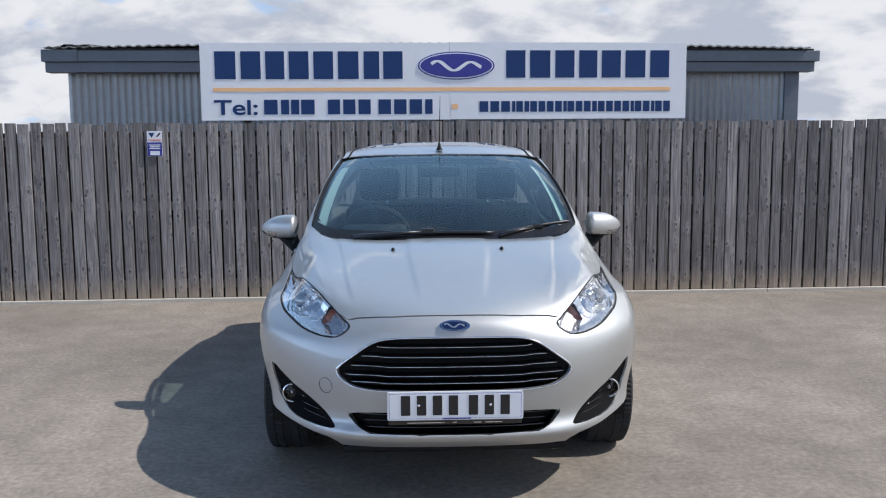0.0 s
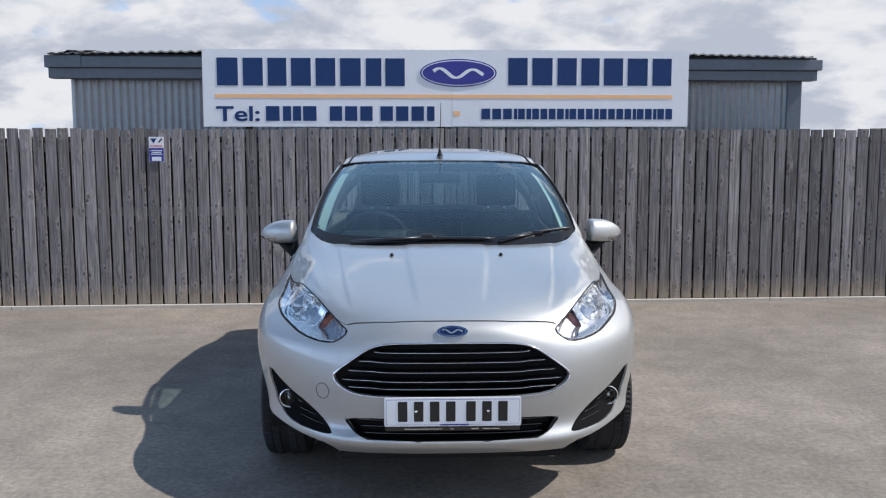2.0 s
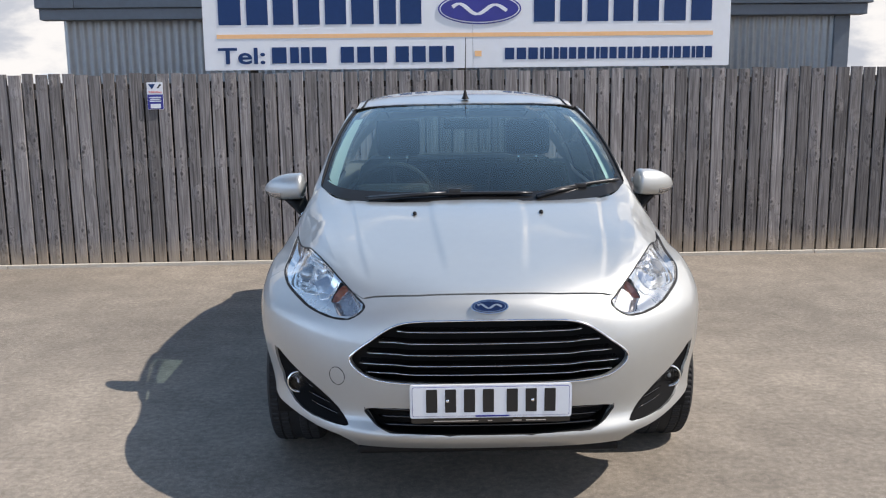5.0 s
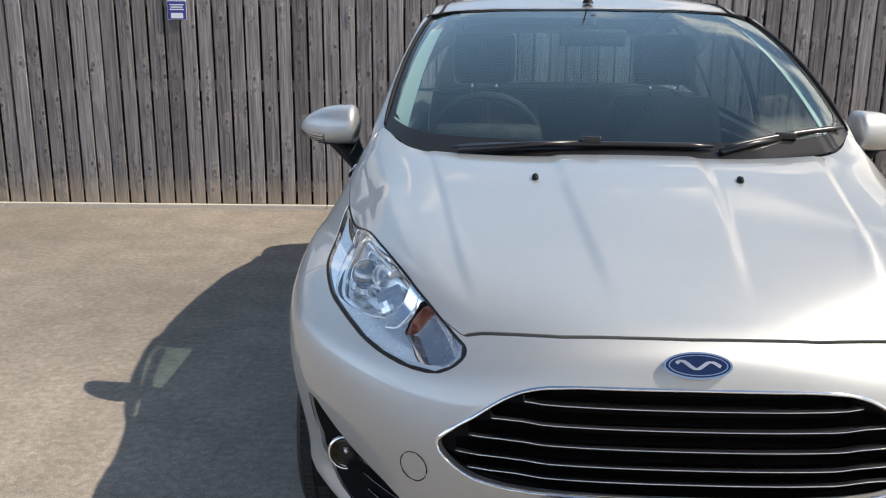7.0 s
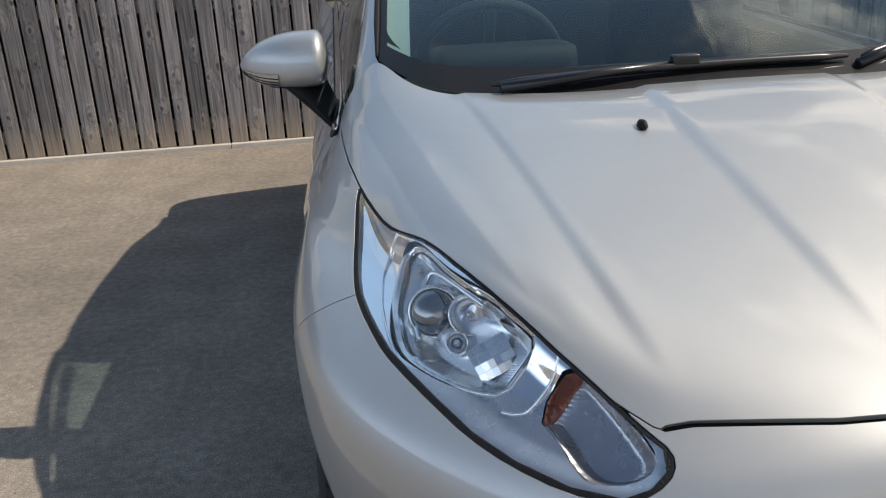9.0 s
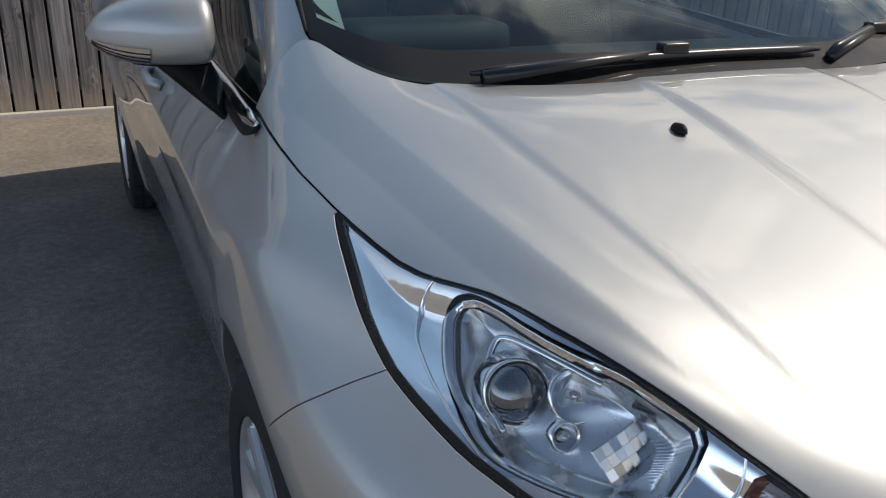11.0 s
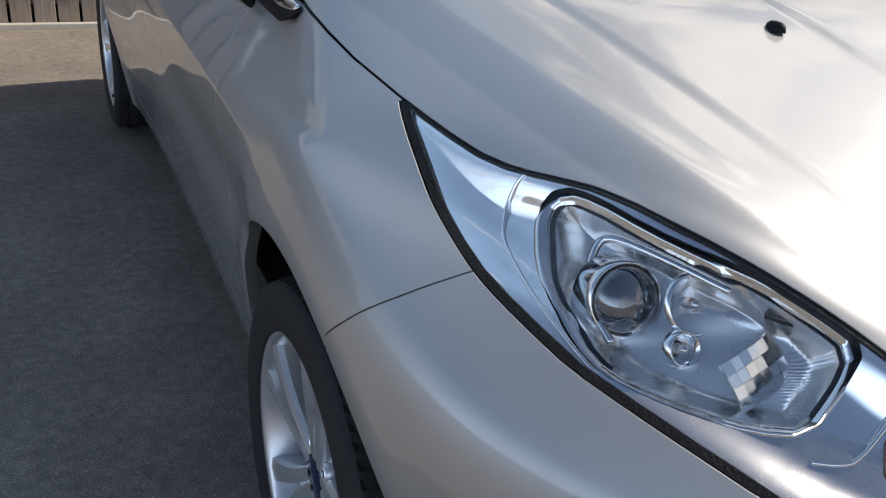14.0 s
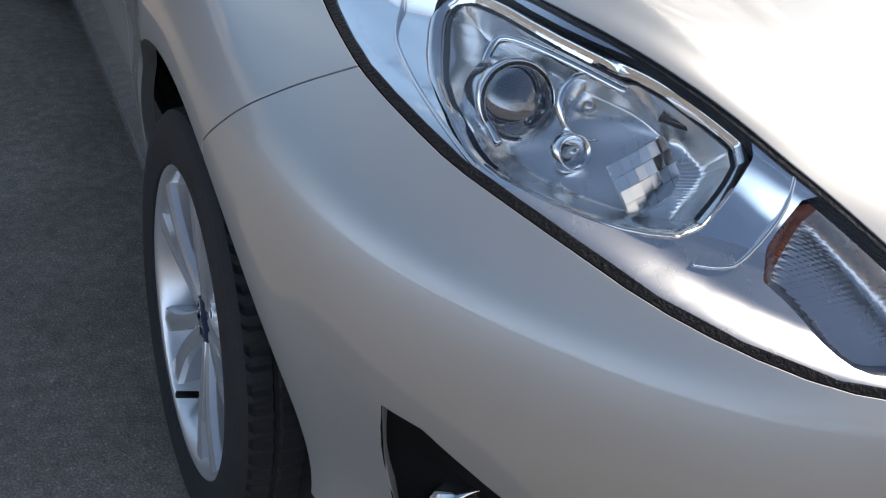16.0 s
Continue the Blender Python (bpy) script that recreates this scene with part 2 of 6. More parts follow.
def asphalt_mat():
    m = bpy.data.materials.new("tarmac")
    m.use_nodes = True
    n, l = m.node_tree.nodes, m.node_tree.links
    p = n["Principled BSDF"]
    p.inputs["Roughness"].default_value, p.inputs["Specular IOR Level"].default_value = 0.88, 0.25
    tc = n.new("ShaderNodeTexCoord")
    def noise_tex(scale, detail, lo, hi, a, b):
        t, r = n.new("ShaderNodeTexNoise"), n.new("ShaderNodeMapRange")
        t.inputs["Scale"].default_value, t.inputs["Detail"].default_value = scale, detail
        l.new(tc.outputs["Object"], t.inputs["Vector"]); l.new(t.outputs["Fac"], r.inputs["Value"])
        r.inputs["From Min"].default_value, r.inputs["From Max"].default_value = lo, hi
        r.inputs["To Min"].default_value, r.inputs["To Max"].default_value = a, b
        return t, r.outputs[0]
    big, kb = noise_tex(0.55, 5, 0.35, 0.65, 0.86, 1.12)
    mid, km = noise_tex(4.5, 6, 0.35, 0.65, 0.90, 1.09)
    grain, kn = noise_tex(34, 8, 0.35, 0.65, 0.84, 1.16)
    fine, kf = noise_tex(260, 3, 0.3, 0.7, 0.72, 1.30)
    chips = n.new("ShaderNodeTexVoronoi"); chips.inputs["Scale"].default_value = 210
    l.new(tc.outputs["Object"], chips.inputs["Vector"])
    kc = n.new("ShaderNodeMapRange")
    kc.inputs["From Min"].default_value, kc.inputs["From Max"].default_value = 0.0, 0.55
    kc.inputs["To Min"].default_value, kc.inputs["To Max"].default_value = 1.20, 0.86
    l.new(chips.outputs["Distance"], kc.inputs["Value"])
    # scattered dark and pale grit
    grit = n.new("ShaderNodeTexVoronoi"); grit.inputs["Scale"].default_value = 17
    l.new(tc.outputs["Object"], grit.inputs["Vector"])
    kg = n.new("ShaderNodeMapRange")
    kg.inputs["From Min"].default_value, kg.inputs["From Max"].default_value = 0.03, 0.075
    kg.inputs["To Min"].default_value, kg.inputs["To Max"].default_value = 0.55, 1.0
    l.new(grit.outputs["Distance"], kg.inputs["Value"])
    # pale stone chips that stand out of the worn surface
    stones = n.new("ShaderNodeTexVoronoi"); stones.inputs["Scale"].default_value = 75
    l.new(tc.outputs["Object"], stones.inputs["Vector"])
    pale = n.new("ShaderNodeMapRange")
    pale.inputs["From Min"].default_value, pale.inputs["From Max"].default_value = 0.10, 0.26
    pale.inputs["To Min"].default_value, pale.inputs["To Max"].default_value = 1.45, 1.0
    l.new(stones.outputs["Distance"], pale.inputs["Value"])
    base = n.new("ShaderNodeMix"); base.data_type = "RGBA"
    base.inputs["A"].default_value, base.inputs["B"].default_value = (0.208, 0.184, 0.155, 1), (0.255, 0.219, 0.178, 1)
    l.new(big.outputs["Fac"], base.inputs["Factor"])
    c = base.outputs["Result"]
    for k in (kb, km, kn, kf, kc.outputs[0], kg.outputs[0], pale.outputs[0]):
        x = n.new("ShaderNodeMix"); x.data_type, x.blend_type = "RGBA", "MULTIPLY"
        x.inputs["Factor"].default_value = 1
        l.new(c, x.inputs["A"]); l.new(k, x.inputs["B"])
        c = x.outputs["Result"]
    l.new(c, p.inputs["Base Color"])
    b = n.new("ShaderNodeBump"); b.inputs["Strength"].default_value, b.inputs["Distance"].default_value = 0.35, 0.0025
    l.new(chips.outputs["Distance"], b.inputs["Height"]); l.new(b.outputs[0], p.inputs["Normal"])
    return m


PAINT = paint_mat()
BLACK = mat("black_plastic", (0.009, 0.009, 0.0095), 0.5, 0, 0, 0.03, 30, 0.15, 0.1, 900, 0.15)
POCKET = mat("dull_black_plastic", (0.007, 0.007, 0.0075), 0.85, 0, 0, 0.03, 30, 0.15, 0.1, 900, 0.06)
FRIT = mat("glazed_black_border", (0.006, 0.006, 0.0065), 0.6, 0, 0.55, 0.0, 30, 0.15, spec=0.1)
GLOSS = mat("gloss_black", (0.008, 0.008, 0.009), 0.12, 0, 0.6, 0.03, 10, 0.1)
RUBBER = mat("rubber", (0.022, 0.022, 0.023), 0.72, 0, 0, 0.03, 18, 0.25, 0.15, 300, 0.25)
RIBBED = mat("ribbed_seal", (0.010, 0.010, 0.011), 0.55, 0, 0, 0.03, 60, 0.2, 0.55, 300, 0.2)
SEAL = mat("seal_rubber", (0.010, 0.010, 0.011), 0.6, 0, 0, 0.03, 60, 0.2, 0.2, 500, 0.2)
CHROME = mat("chrome", (0.86, 0.87, 0.88), 0.05, 1.0, 0, 0.03, 8, 0.02)
SATIN = mat("satin_silver", (0.62, 0.63, 0.64), 0.28, 0.95, 0, 0.03, 12, 0.04)
ALLOY = mat("alloy", (0.66, 0.67, 0.68), 0.34, 0.75, 0.7, 0.05, 14, 0.05)
DARK_CHROME = mat("smoked_chrome", (0.20, 0.205, 0.22), 0.10, 1.0, 0, 0.03, 12, 0.05)
MIRRORED = mat("aluminised_plastic", (0.78, 0.785, 0.78), 0.13, 1.0, 0, 0.03, 20, 0.03)
BOWL = mat("satin_reflector", (0.80, 0.805, 0.80), 0.27, 0.90, 0.4, 0.03, 20, 0.03)
IRON = mat("brake_iron", (0.10, 0.095, 0.09), 0.5, 0.9, 0, 0.03, 20, 0.3)
TRIM = mat("cabin_trim", (0.010, 0.011, 0.013), 0.7, 0, 0, 0.03, 40, 0.2, 0.2, 600)
CLOTH = mat("seat_cloth", (0.0055, 0.006, 0.008), 0.92, 0, 0, 0.03, 60, 0.3, 0.3, 700)
PALE_TRIM = mat("pale_pillar_trim", (0.72, 0.76, 0.72), 0.6, 0, 0, 0.03, 20, 0.05)
CLEAR = glass_mat("headlamp_lens", (0.97, 0.98, 0.985), 1.42)
SCREEN = glass_mat("windscreen_glass", (0.56, 0.70, 0.68), 1.6, 0.0, (0.86, 0.96, 0.97))
SIDEGLASS = glass_mat("side_glass", (0.46, 0.56, 0.57), 1.5)
AMBER = mat("amber_plastic", (0.25, 0.062, 0.028), 0.20, 0.35, 1.0, 0.02, 50, 0.15)
CELL = mat("fluted_cell", (0.52, 0.51, 0.52), 0.26, 0.8, 0.6, 0.04, 40, 0.05)
LENSGLASS = mat("projector_glass", (0.035, 0.045, 0.06), 0.03, 0.0, 1.0, 0.0, 5, 0.05, spec=1.0)
LENSGLASS.node_tree.nodes["Principled BSDF"].inputs["Coat IOR"].default_value = 2.1
WHITE = mat("white_panel", (0.66, 0.68, 0.71), 0.45, 0, 0, 0.03, 1.2, 0.04)
NAVY = mat("navy_vinyl", (0.008, 0.034, 0.120), 0.5, 0, 0, 0.03, 4, 0.08, spec=0.25)
DEEP_BLUE = mat("badge_blue", (0.004, 0.012, 0.05), 0.15, 0, 0.5, 0.03, 10, 0.1)
ORANGE = mat("orange_vinyl", (0.78, 0.46, 0.22), 0.5, 0, 0, 0.03, 4, 0.06)
ROYAL = mat("royal_blue_vinyl", (0.018, 0.022, 0.22), 0.35, 0, 0, 0.03, 6, 0.1)
RED = mat("red_vinyl", (0.60, 0.06, 0.05), 0.5, 0, 0, 0.03, 6, 0.1)
PLATE = mat("plate_white", (0.72, 0.74, 0.77), 0.35, 0, 0.3, 0.05, 9, 0.03)
INK = mat("plate_black", (0.012, 0.012, 0.013), 0.4, 0, 0, 0.03, 9, 0.1)
WOOD = wood_mat("weathered_board", (0.236, 0.221, 0.217), 0.6)
WOOD_DULL = wood_mat("darker_board", (0.178, 0.167, 0.165), 0.6)
# dark timber of the posts; on the back boards its darkness is painted shade
POST_AND_GAP_SHADE = wood_mat("post_and_gap_shade_wood", (0.075, 0.063, 0.052))
TARMAC = asphalt_mat()
CONCRETE = mat("pale_concrete", (0.46, 0.42, 0.36), 0.85, 0, 0, 0.03, 3, 0.15, 0.3, 90)
STEEL = mat("grey_cladding", (0.315, 0.320, 0.316), 0.42, 0.25, 0, 0.03, 1.6, 0.12)
FASCIA = mat("slate_blue_fascia", (0.115, 0.135, 0.16), 0.5, 0.1, 0, 0.03, 2.0, 0.12)
FELT = mat("roofing_felt", (0.020, 0.020, 0.021), 0.8, 0, 0, 0.03, 14, 0.3, 0.4, 90)
ROOFING = mat("fibre_roofing", (0.30, 0.30, 0.29), 0.8, 0, 0, 0.03, 5, 0.3, 0.3, 60)

# ---- mesh helpers ----
def part(name, bm, material, parent=None, label="", smooth=True):
    """Links a bmesh as one mesh object, under a thing or a part."""
    me = bpy.data.meshes.new(name)
    bm.to_mesh(me)
    bm.free()
    me.materials.append(material)
    if smooth:
        me.polygons.foreach_set("use_smooth", [True] * len(me.polygons))
    ob = new(name, me)
    if parent is not None:
        ob.parent = parent
    if label:
        ob["label"] = label
    return ob


def sheet(name, verts, faces, material, parent=None, label="", normals=None):
    me = bpy.data.meshes.new(name)
    me.from_pydata([tuple(v) for v in verts], [], [tuple(f) for f in faces])
    me.materials.append(material)
    me.polygons.foreach_set("use_smooth", [True] * len(me.polygons))
    if normals is not None:
        me.normals_split_custom_set_from_vertices([tuple(q) for q in normals])
    ob = new(name, me)
    if parent is not None:
        ob.parent = parent
    if label:
        ob["label"] = label
    return ob


def add_box(bm, x0, x1, y0, y1, z0, z1, bevel=0.0):
    m = Matrix.Translation(((x0 + x1) / 2, (y0 + y1) / 2, (z0 + z1) / 2)) @ Matrix.Diagonal((x1 - x0, y1 - y0, z1 - z0, 1))
    r = bmesh.ops.create_cube(bm, size=1, matrix=m)
    if bevel:
        es = list({e for v in r["verts"] for e in v.link_edges})
        bmesh.ops.bevel(bm, geom=es, offset=bevel, segments=2, profile=0.7, affect="EDGES")
    return bm


def box(*a, bevel=0.0):
    return add_box(bmesh.new(), *a, bevel=bevel)


def lathe(profile, n=48, axis="x", center=(0, 0, 0), dent=None):
    """Turns (radius, along) pairs about an axis. dent(angle, index) gives a change of radius."""
    bm = bmesh.new()
    rings = []
    for k in range(n):
        a = 2 * math.pi * k / n
        ring = []
        for i, (r, h) in enumerate(profile):
            q = r + (dent(a, i) if dent else 0)
            c, s = q * math.cos(a), q * math.sin(a)
            p = (h, c, s) if axis == "x" else (c, h, s) if axis == "y" else (c, s, h)
            ring.append(bm.verts.new(Vector(p) + Vector(center)))
        rings.append(ring)
    for k in range(n):
        a, b = rings[k], rings[(k + 1) % n]
        for i in range(len(profile) - 1):
            bm.faces.new((a[i], a[i + 1], b[i + 1], b[i]))
    bmesh.ops.recalc_face_normals(bm, faces=bm.faces)
    return bm


def tube(points, radius, sides=8, closed=False):
    """A round bar along a polyline; radius may be one number or one for each point."""
    bm = bmesh.new()
    pts = [Vector(p) for p in points]
    rad = radius if isinstance(radius, (list, tuple)) else [radius] * len(pts)
    rings = []
    for i, p in enumerate(pts):
        a = pts[i - 1] if (i or closed) else p
        b = pts[(i + 1) % len(pts)] if (i < len(pts) - 1 or closed) else p
        t = (b - a).normalized()
        u = t.cross(Vector((0, 0, 1)))
        u = u.normalized() if u.length > 1e-4 else Vector((1, 0, 0))
        w = u.cross(t)
        rings.append([bm.verts.new(p + rad[i] * (math.cos(q) * u + math.sin(q) * w)) for q in (2 * math.pi * k / sides for k in range(sides))])
    for i in range(len(rings) if closed else len(rings) - 1):
        a, b = rings[i], rings[(i + 1) % len(rings)]
        for k in range(sides):
            bm.faces.new((a[k], a[(k + 1) % sides], b[(k + 1) % sides], b[k]))
    if not closed:
        bm.faces.new(rings[0][::-1]); bm.faces.new(rings[-1])
    bmesh.ops.recalc_face_normals(bm, faces=bm.faces)
    return bm


def slab(outline, depth, place):
    """A flat outline (x, z) given depth along +y, put at a pose."""
    bm = bmesh.new()
    vs = [bm.verts.new((x, 0, z)) for x, z in outline]
    f = bm.faces.new(vs)
    r = bmesh.ops.extrude_face_region(bm, geom=[f])
    bmesh.ops.translate(bm, verts=[v for v in r["geom"] if isinstance(v, bmesh.types.BMVert)], vec=(0, depth, 0))
    bmesh.ops.recalc_face_normals(bm, faces=bm.faces)
    bmesh.ops.transform(bm, matrix=place, verts=bm.verts)
    return bm


def ellipse(a, b, n=48):
    return [(a * math.cos(2 * math.pi * k / n), b * math.sin(2 * math.pi * k / n)) for k in range(n)]


def round_rect(w, h, r, n=6):
    pts = []
    for cx, cz, a0 in ((w / 2 - r, h / 2 - r, 0), (-w / 2 + r, h / 2 - r, 90), (-w / 2 + r, -h / 2 + r, 180), (w / 2 - r, -h / 2 + r, 270)):
        for k in range(n + 1):
            a = radians(a0 + 90 * k / n)
            pts.append((cx + r * math.cos(a), cz + r * math.sin(a)))
    return pts


def words(name, text, height, material, parent, place, depth=0.002, label="", width=None):
    """Raised lettering in the built-in font, made into a mesh; place puts its left baseline corner."""
    cu = bpy.data.curves.new(name, "FONT")
    cu.body, cu.size, cu.extrude, cu.offset = text, height / 0.72, depth, 0.024 * height
    tmp = new(name, cu)
    bpy.context.view_layer.update()
    me = bpy.data.meshes.new_from_object(tmp.evaluated_get(bpy.context.evaluated_depsgraph_get()))
    bpy.data.objects.remove(tmp)
    me.materials.clear(); me.materials.append(material)
    xs = [v.co.x for v in me.vertices]
    k = width / (max(xs) - min(xs)) if width else 1.0
    me.transform(place @ pose(0, 0, 0, 90) @ Matrix.Diagonal((k, 1, 1, 1)))
    ob = new(name, me)
    ob.parent = parent
    if label:
        ob["label"] = label
    return ob


def flourish(a, b, w, depth, place):
    """A waving ribbon, thick on its slopes and thin on its crests."""
    bm = bmesh.new()
    pts = []
    for k in range(97):
        t = k / 96
        pts.append((a * (2 * t - 1), b * .62 * math.sin(2 * math.pi * 1.5 * t + .4) * (1 - .3 * t)))
    top, low = [], []
    for k, (x, z) in enumerate(pts):
        x0, z0 = pts[max(k - 1, 0)]
        x1, z1 = pts[min(k + 1, 96)]
        d = math.hypot(x1 - x0, z1 - z0)
        thick = w * (.45 + .55 * abs(z1 - z0) / d)
        nx, nz = -(z1 - z0) / d * thick / 2, (x1 - x0) / d * thick / 2
        top.append([bm.verts.new(place @ Vector((x + nx, q, z + nz))) for q in (0, depth)])
        low.append([bm.verts.new(place @ Vector((x - nx, q, z - nz))) for q in (0, depth)])
    for k in range(96):
        bm.faces.new((top[k][0], top[k + 1][0], low[k + 1][0], low[k][0]))
        bm.faces.new((top[k][0], top[k][1], top[k + 1][1], top[k + 1][0]))
        bm.faces.new((low[k][0], low[k + 1][0], low[k + 1][1], low[k][1]))
    bmesh.ops.recalc_face_normals(bm, faces=bm.faces)
    return bm


def empty(name, at=(0, 0, 0)):
    ob = new(name)
    ob.location = at
    ob.empty_display_size = 0.1
    return ob

# ---- the ground, fence, building and sign ----
FENCE_Y = 4.92
bm = bmesh.new()
steps = [-4000, -400, -60, -14] + [-14 + 28 * k / 40 for k in range(1, 40)] + [14, 60, 400, 4000]
gv = [[bm.verts.new((x, y, 0.0)) for x in steps] for y in steps]
for j in range(len(steps) - 1):
    for i in range(len(steps) - 1):
        bm.faces.new((gv[j][i], gv[j][i + 1], gv[j + 1][i + 1], gv[j + 1][i]))
tagged(part("ground", bm, TARMAC), "grey-brown weathered tarmac forecourt with pale worn patches", "ground", kind="structure")

TURN = math.atan(0.03)  # the fence line stands a little askew to the car


def on_line(name, y, z=0.0):
    """An Empty in the fence's own axes: x along the boards, y away behind them."""
    ob = empty(name, (-1.8, y, z))
    ob.rotation_euler = (0, 0, TURN)
    return ob


kerb = tagged(on_line("kerb", FENCE_Y - 0.02), "pale concrete gravel board along the foot of the fence", "kerb", kind="structure")
for k in range(8):
    x0 = -6.9 + 2.4 * k
    part("slab", box(x0, x0 + 2.394, -0.035, 0.012, -0.05, 0.030, bevel=0.004), CONCRETE, kerb, smooth=False)


def fence_board(height):
    """One sawn board of unit width, standing on its foot, with eased corners and a slight cup."""
    bm = bmesh.new()
    prof = [(-.5, 0.003), (-.47, 0.0), (0, -0.0012), (.47, 0.0), (.5, 0.003), (.5, 0.02), (-.5, 0.02)]
    lo = [bm.verts.new((x, y, 0)) for x, y in prof]
    hi = [bm.verts.new((x, y, height)) for x, y in prof]
    n = len(prof)
    for i in range(n):
        bm.faces.new((lo[i], lo[(i + 1) % n], hi[(i + 1) % n], hi[i]))
    bm.faces.new(hi); bm.faces.new(lo[::-1])
    return bm


fence = tagged(on_line("fence", FENCE_Y), "close-boarded timber fence of grey weathered upright boards", "fence", kind="structure")
rng = random.Random(4)
GAP_LEFT = (-2.096, -1.984, -1.862, -1.759, -1.642, -1.529, -1.415, -1.302, -1.189, -1.075, -.966, -.847, -.727, -.612, -.498, -.383, -.273, -.157, -.042, .069, .185, .296)
GAP_RIGHT = (3.672, 3.783, 3.895, 4.007, 4.119, 4.231, 4.344, 4.456, 4.569, 4.676, 4.790, 4.897, 5.005, 5.125, 5.233, 5.353, 5.473, 5.593, 5.708, 5.823, 5.938, 6.059, 6.175, 6.296)
gaps = [-2.096 - .1145 * k for k in range(24, 0, -1)] + list(GAP_LEFT) + [.296 + 3.376 * k / 29 for k in range(1, 29)] + list(GAP_RIGHT) + [6.296 + .116 * k for k in range(1, 20)]
board_meshes = []
for h, board_wood in ((1.64, WOOD), (1.645, WOOD), (1.635, WOOD), (1.65, WOOD), (1.64, WOOD_DULL), (1.645, WOOD_DULL), (1.635, WOOD_DULL), (1.65, WOOD_DULL), (1.58, POST_AND_GAP_SHADE), (1.585, POST_AND_GAP_SHADE), (1.575, POST_AND_GAP_SHADE), (1.58, POST_AND_GAP_SHADE)):
    ob = part("board", fence_board(h), board_wood, fence, smooth=False)
    board_meshes.append(ob.data)
    bpy.data.objects.remove(ob)


def stand_board(x0, x1, y, z, kind=0):
    ob = new("board", board_meshes[rng.randrange(4) + kind])
    ob.parent = fence
    ob.location = ((x0 + x1) / 2, y + rng.uniform(-0.002, 0.002), z + rng.uniform(-0.006, 0.006))
    ob.scale = (x1 - x0, 1, 1)
    ob.rotation_euler = (rng.uniform(-0.002, 0.002), rng.uniform(-0.002, 0.002), rng.uniform(-0.015, 0.015))


# boards of the darker colour come more often towards the right
for a, b in zip(gaps, gaps[1:]):
    w = rng.uniform(.012, .020)
    stand_board(a + w / 2, b - w / 2, 0.0, 0.022, 4 if rng.random() < .15 + .55 * min(max((a - 2.6) / 2.0, 0), 1) else 0)
# back row, coloured dark so the gaps look shaded
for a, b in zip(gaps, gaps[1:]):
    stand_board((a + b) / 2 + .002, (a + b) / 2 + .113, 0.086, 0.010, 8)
for z in (0.16, 0.90, 1.50):
    part("rail", box(-4.8, 8.4, 0.024, 0.078, z - 0.040, z + 0.040, bevel=0.004), WOOD, fence, smooth=False)
for k in range(6):
    part("post", box(-4.4 + 2.4 * k, -4.3 + 2.4 * k, 0.108, 0.20, 0, 1.60, bevel=0.005), POST_AND_GAP_SHADE, fence, smooth=False)

# the notice on the fence
notice = tagged(on_line("warning_notice", FENCE_Y - 0.008, 1.478), "small white and blue printed notice screwed to a fence board", "notice")
notice.location = (-2.539, FENCE_Y - 0.034, 1.478)
part("board", box(-0.068, 0.068, -0.003, 0.002, -0.115, 0.115, bevel=0.001), WHITE, notice, smooth=False)
part("blue_panel", box(-0.066, 0.066, -0.0045, -0.0031, -0.113, 0.012), ROYAL, notice, "royal blue lower panel", smooth=False)
part("symbol", slab([(-0.055, 0.100), (0.005, 0.100), (-0.025, 0.055)], 0.0012, pose(0, -0.0044, 0)), NAVY, notice, "dark triangular symbol", smooth=False)
part("camera_symbol", slab([(0.015, 0.065), (0.03, 0.062), (0.058, 0.094), (0.046, 0.103)], 0.0012, pose(0, -0.0044, 0)), INK, notice, smooth=False)
words("lettering", "WARNING", 0.016, RED, notice, pose(-0.056, -0.0042, 0.024), 0.0006, "red capital lettering", width=0.112)
for z, w in ((-0.012, 0.10), (-0.028, 0.086), (-0.044, 0.10)):
    part("print_bar", box(-w / 2, w / 2, -0.0056, -0.0046, z - 0.004, z + 0.004), WHITE, notice, smooth=False)
part("white_panel", box(-0.043, 0.043, -0.0056, -0.0046, -0.105, -0.068), WHITE, notice, smooth=False)

# the long sign over the fence
SX0, SX1, SZ0, SZ1, SY = -0.314, 4.262, 1.688, 2.400, FENCE_Y + 0.045
sign = tagged(on_line("shop_sign", SY, SZ0), "long white trade sign with navy print above the fence", "sign")
SH = SZ1 - SZ0
part("panel", box(SX0, 1.995, -0.012, 0.012, 0, SH, bevel=0.002), WHITE, sign, smooth=False)
part("panel", box(1.998, SX1, -0.012, 0.012, 0.002, SH + 0.004, bevel=0.002), WHITE, sign, smooth=False)
for x in (0.1, 1.9, 3.7):
    part("support_post", box(x - 0.035, x + 0.035, 0.014, 0.034, -0.5, SH - 0.04, bevel=0.004), POST_AND_GAP_SHADE, sign, smooth=False)
part("line", box(-0.202, 4.110, -0.0155, -0.0125, 0.265, 0.300), ORANGE, sign, "orange painted line", smooth=False)
part("dot", box(2.014, 2.073, -0.0155, -0.0125, 0.098, 0.146), ORANGE, sign, "orange square dot", smooth=False)


def print_bars(name, x0, x1, z0, z1, cells, depth=0.003):
    """A word that is not spelled out: plain bars of its size and colour, one to a letter."""
    unit = (x1 - x0) / sum(cells)
    x = x0
    for c in cells:
        part(name, box(x, x + unit * c * 0.80, -0.0155, -0.0155 + depth, z0, z1), NAVY, sign, smooth=False)
        x += unit * c


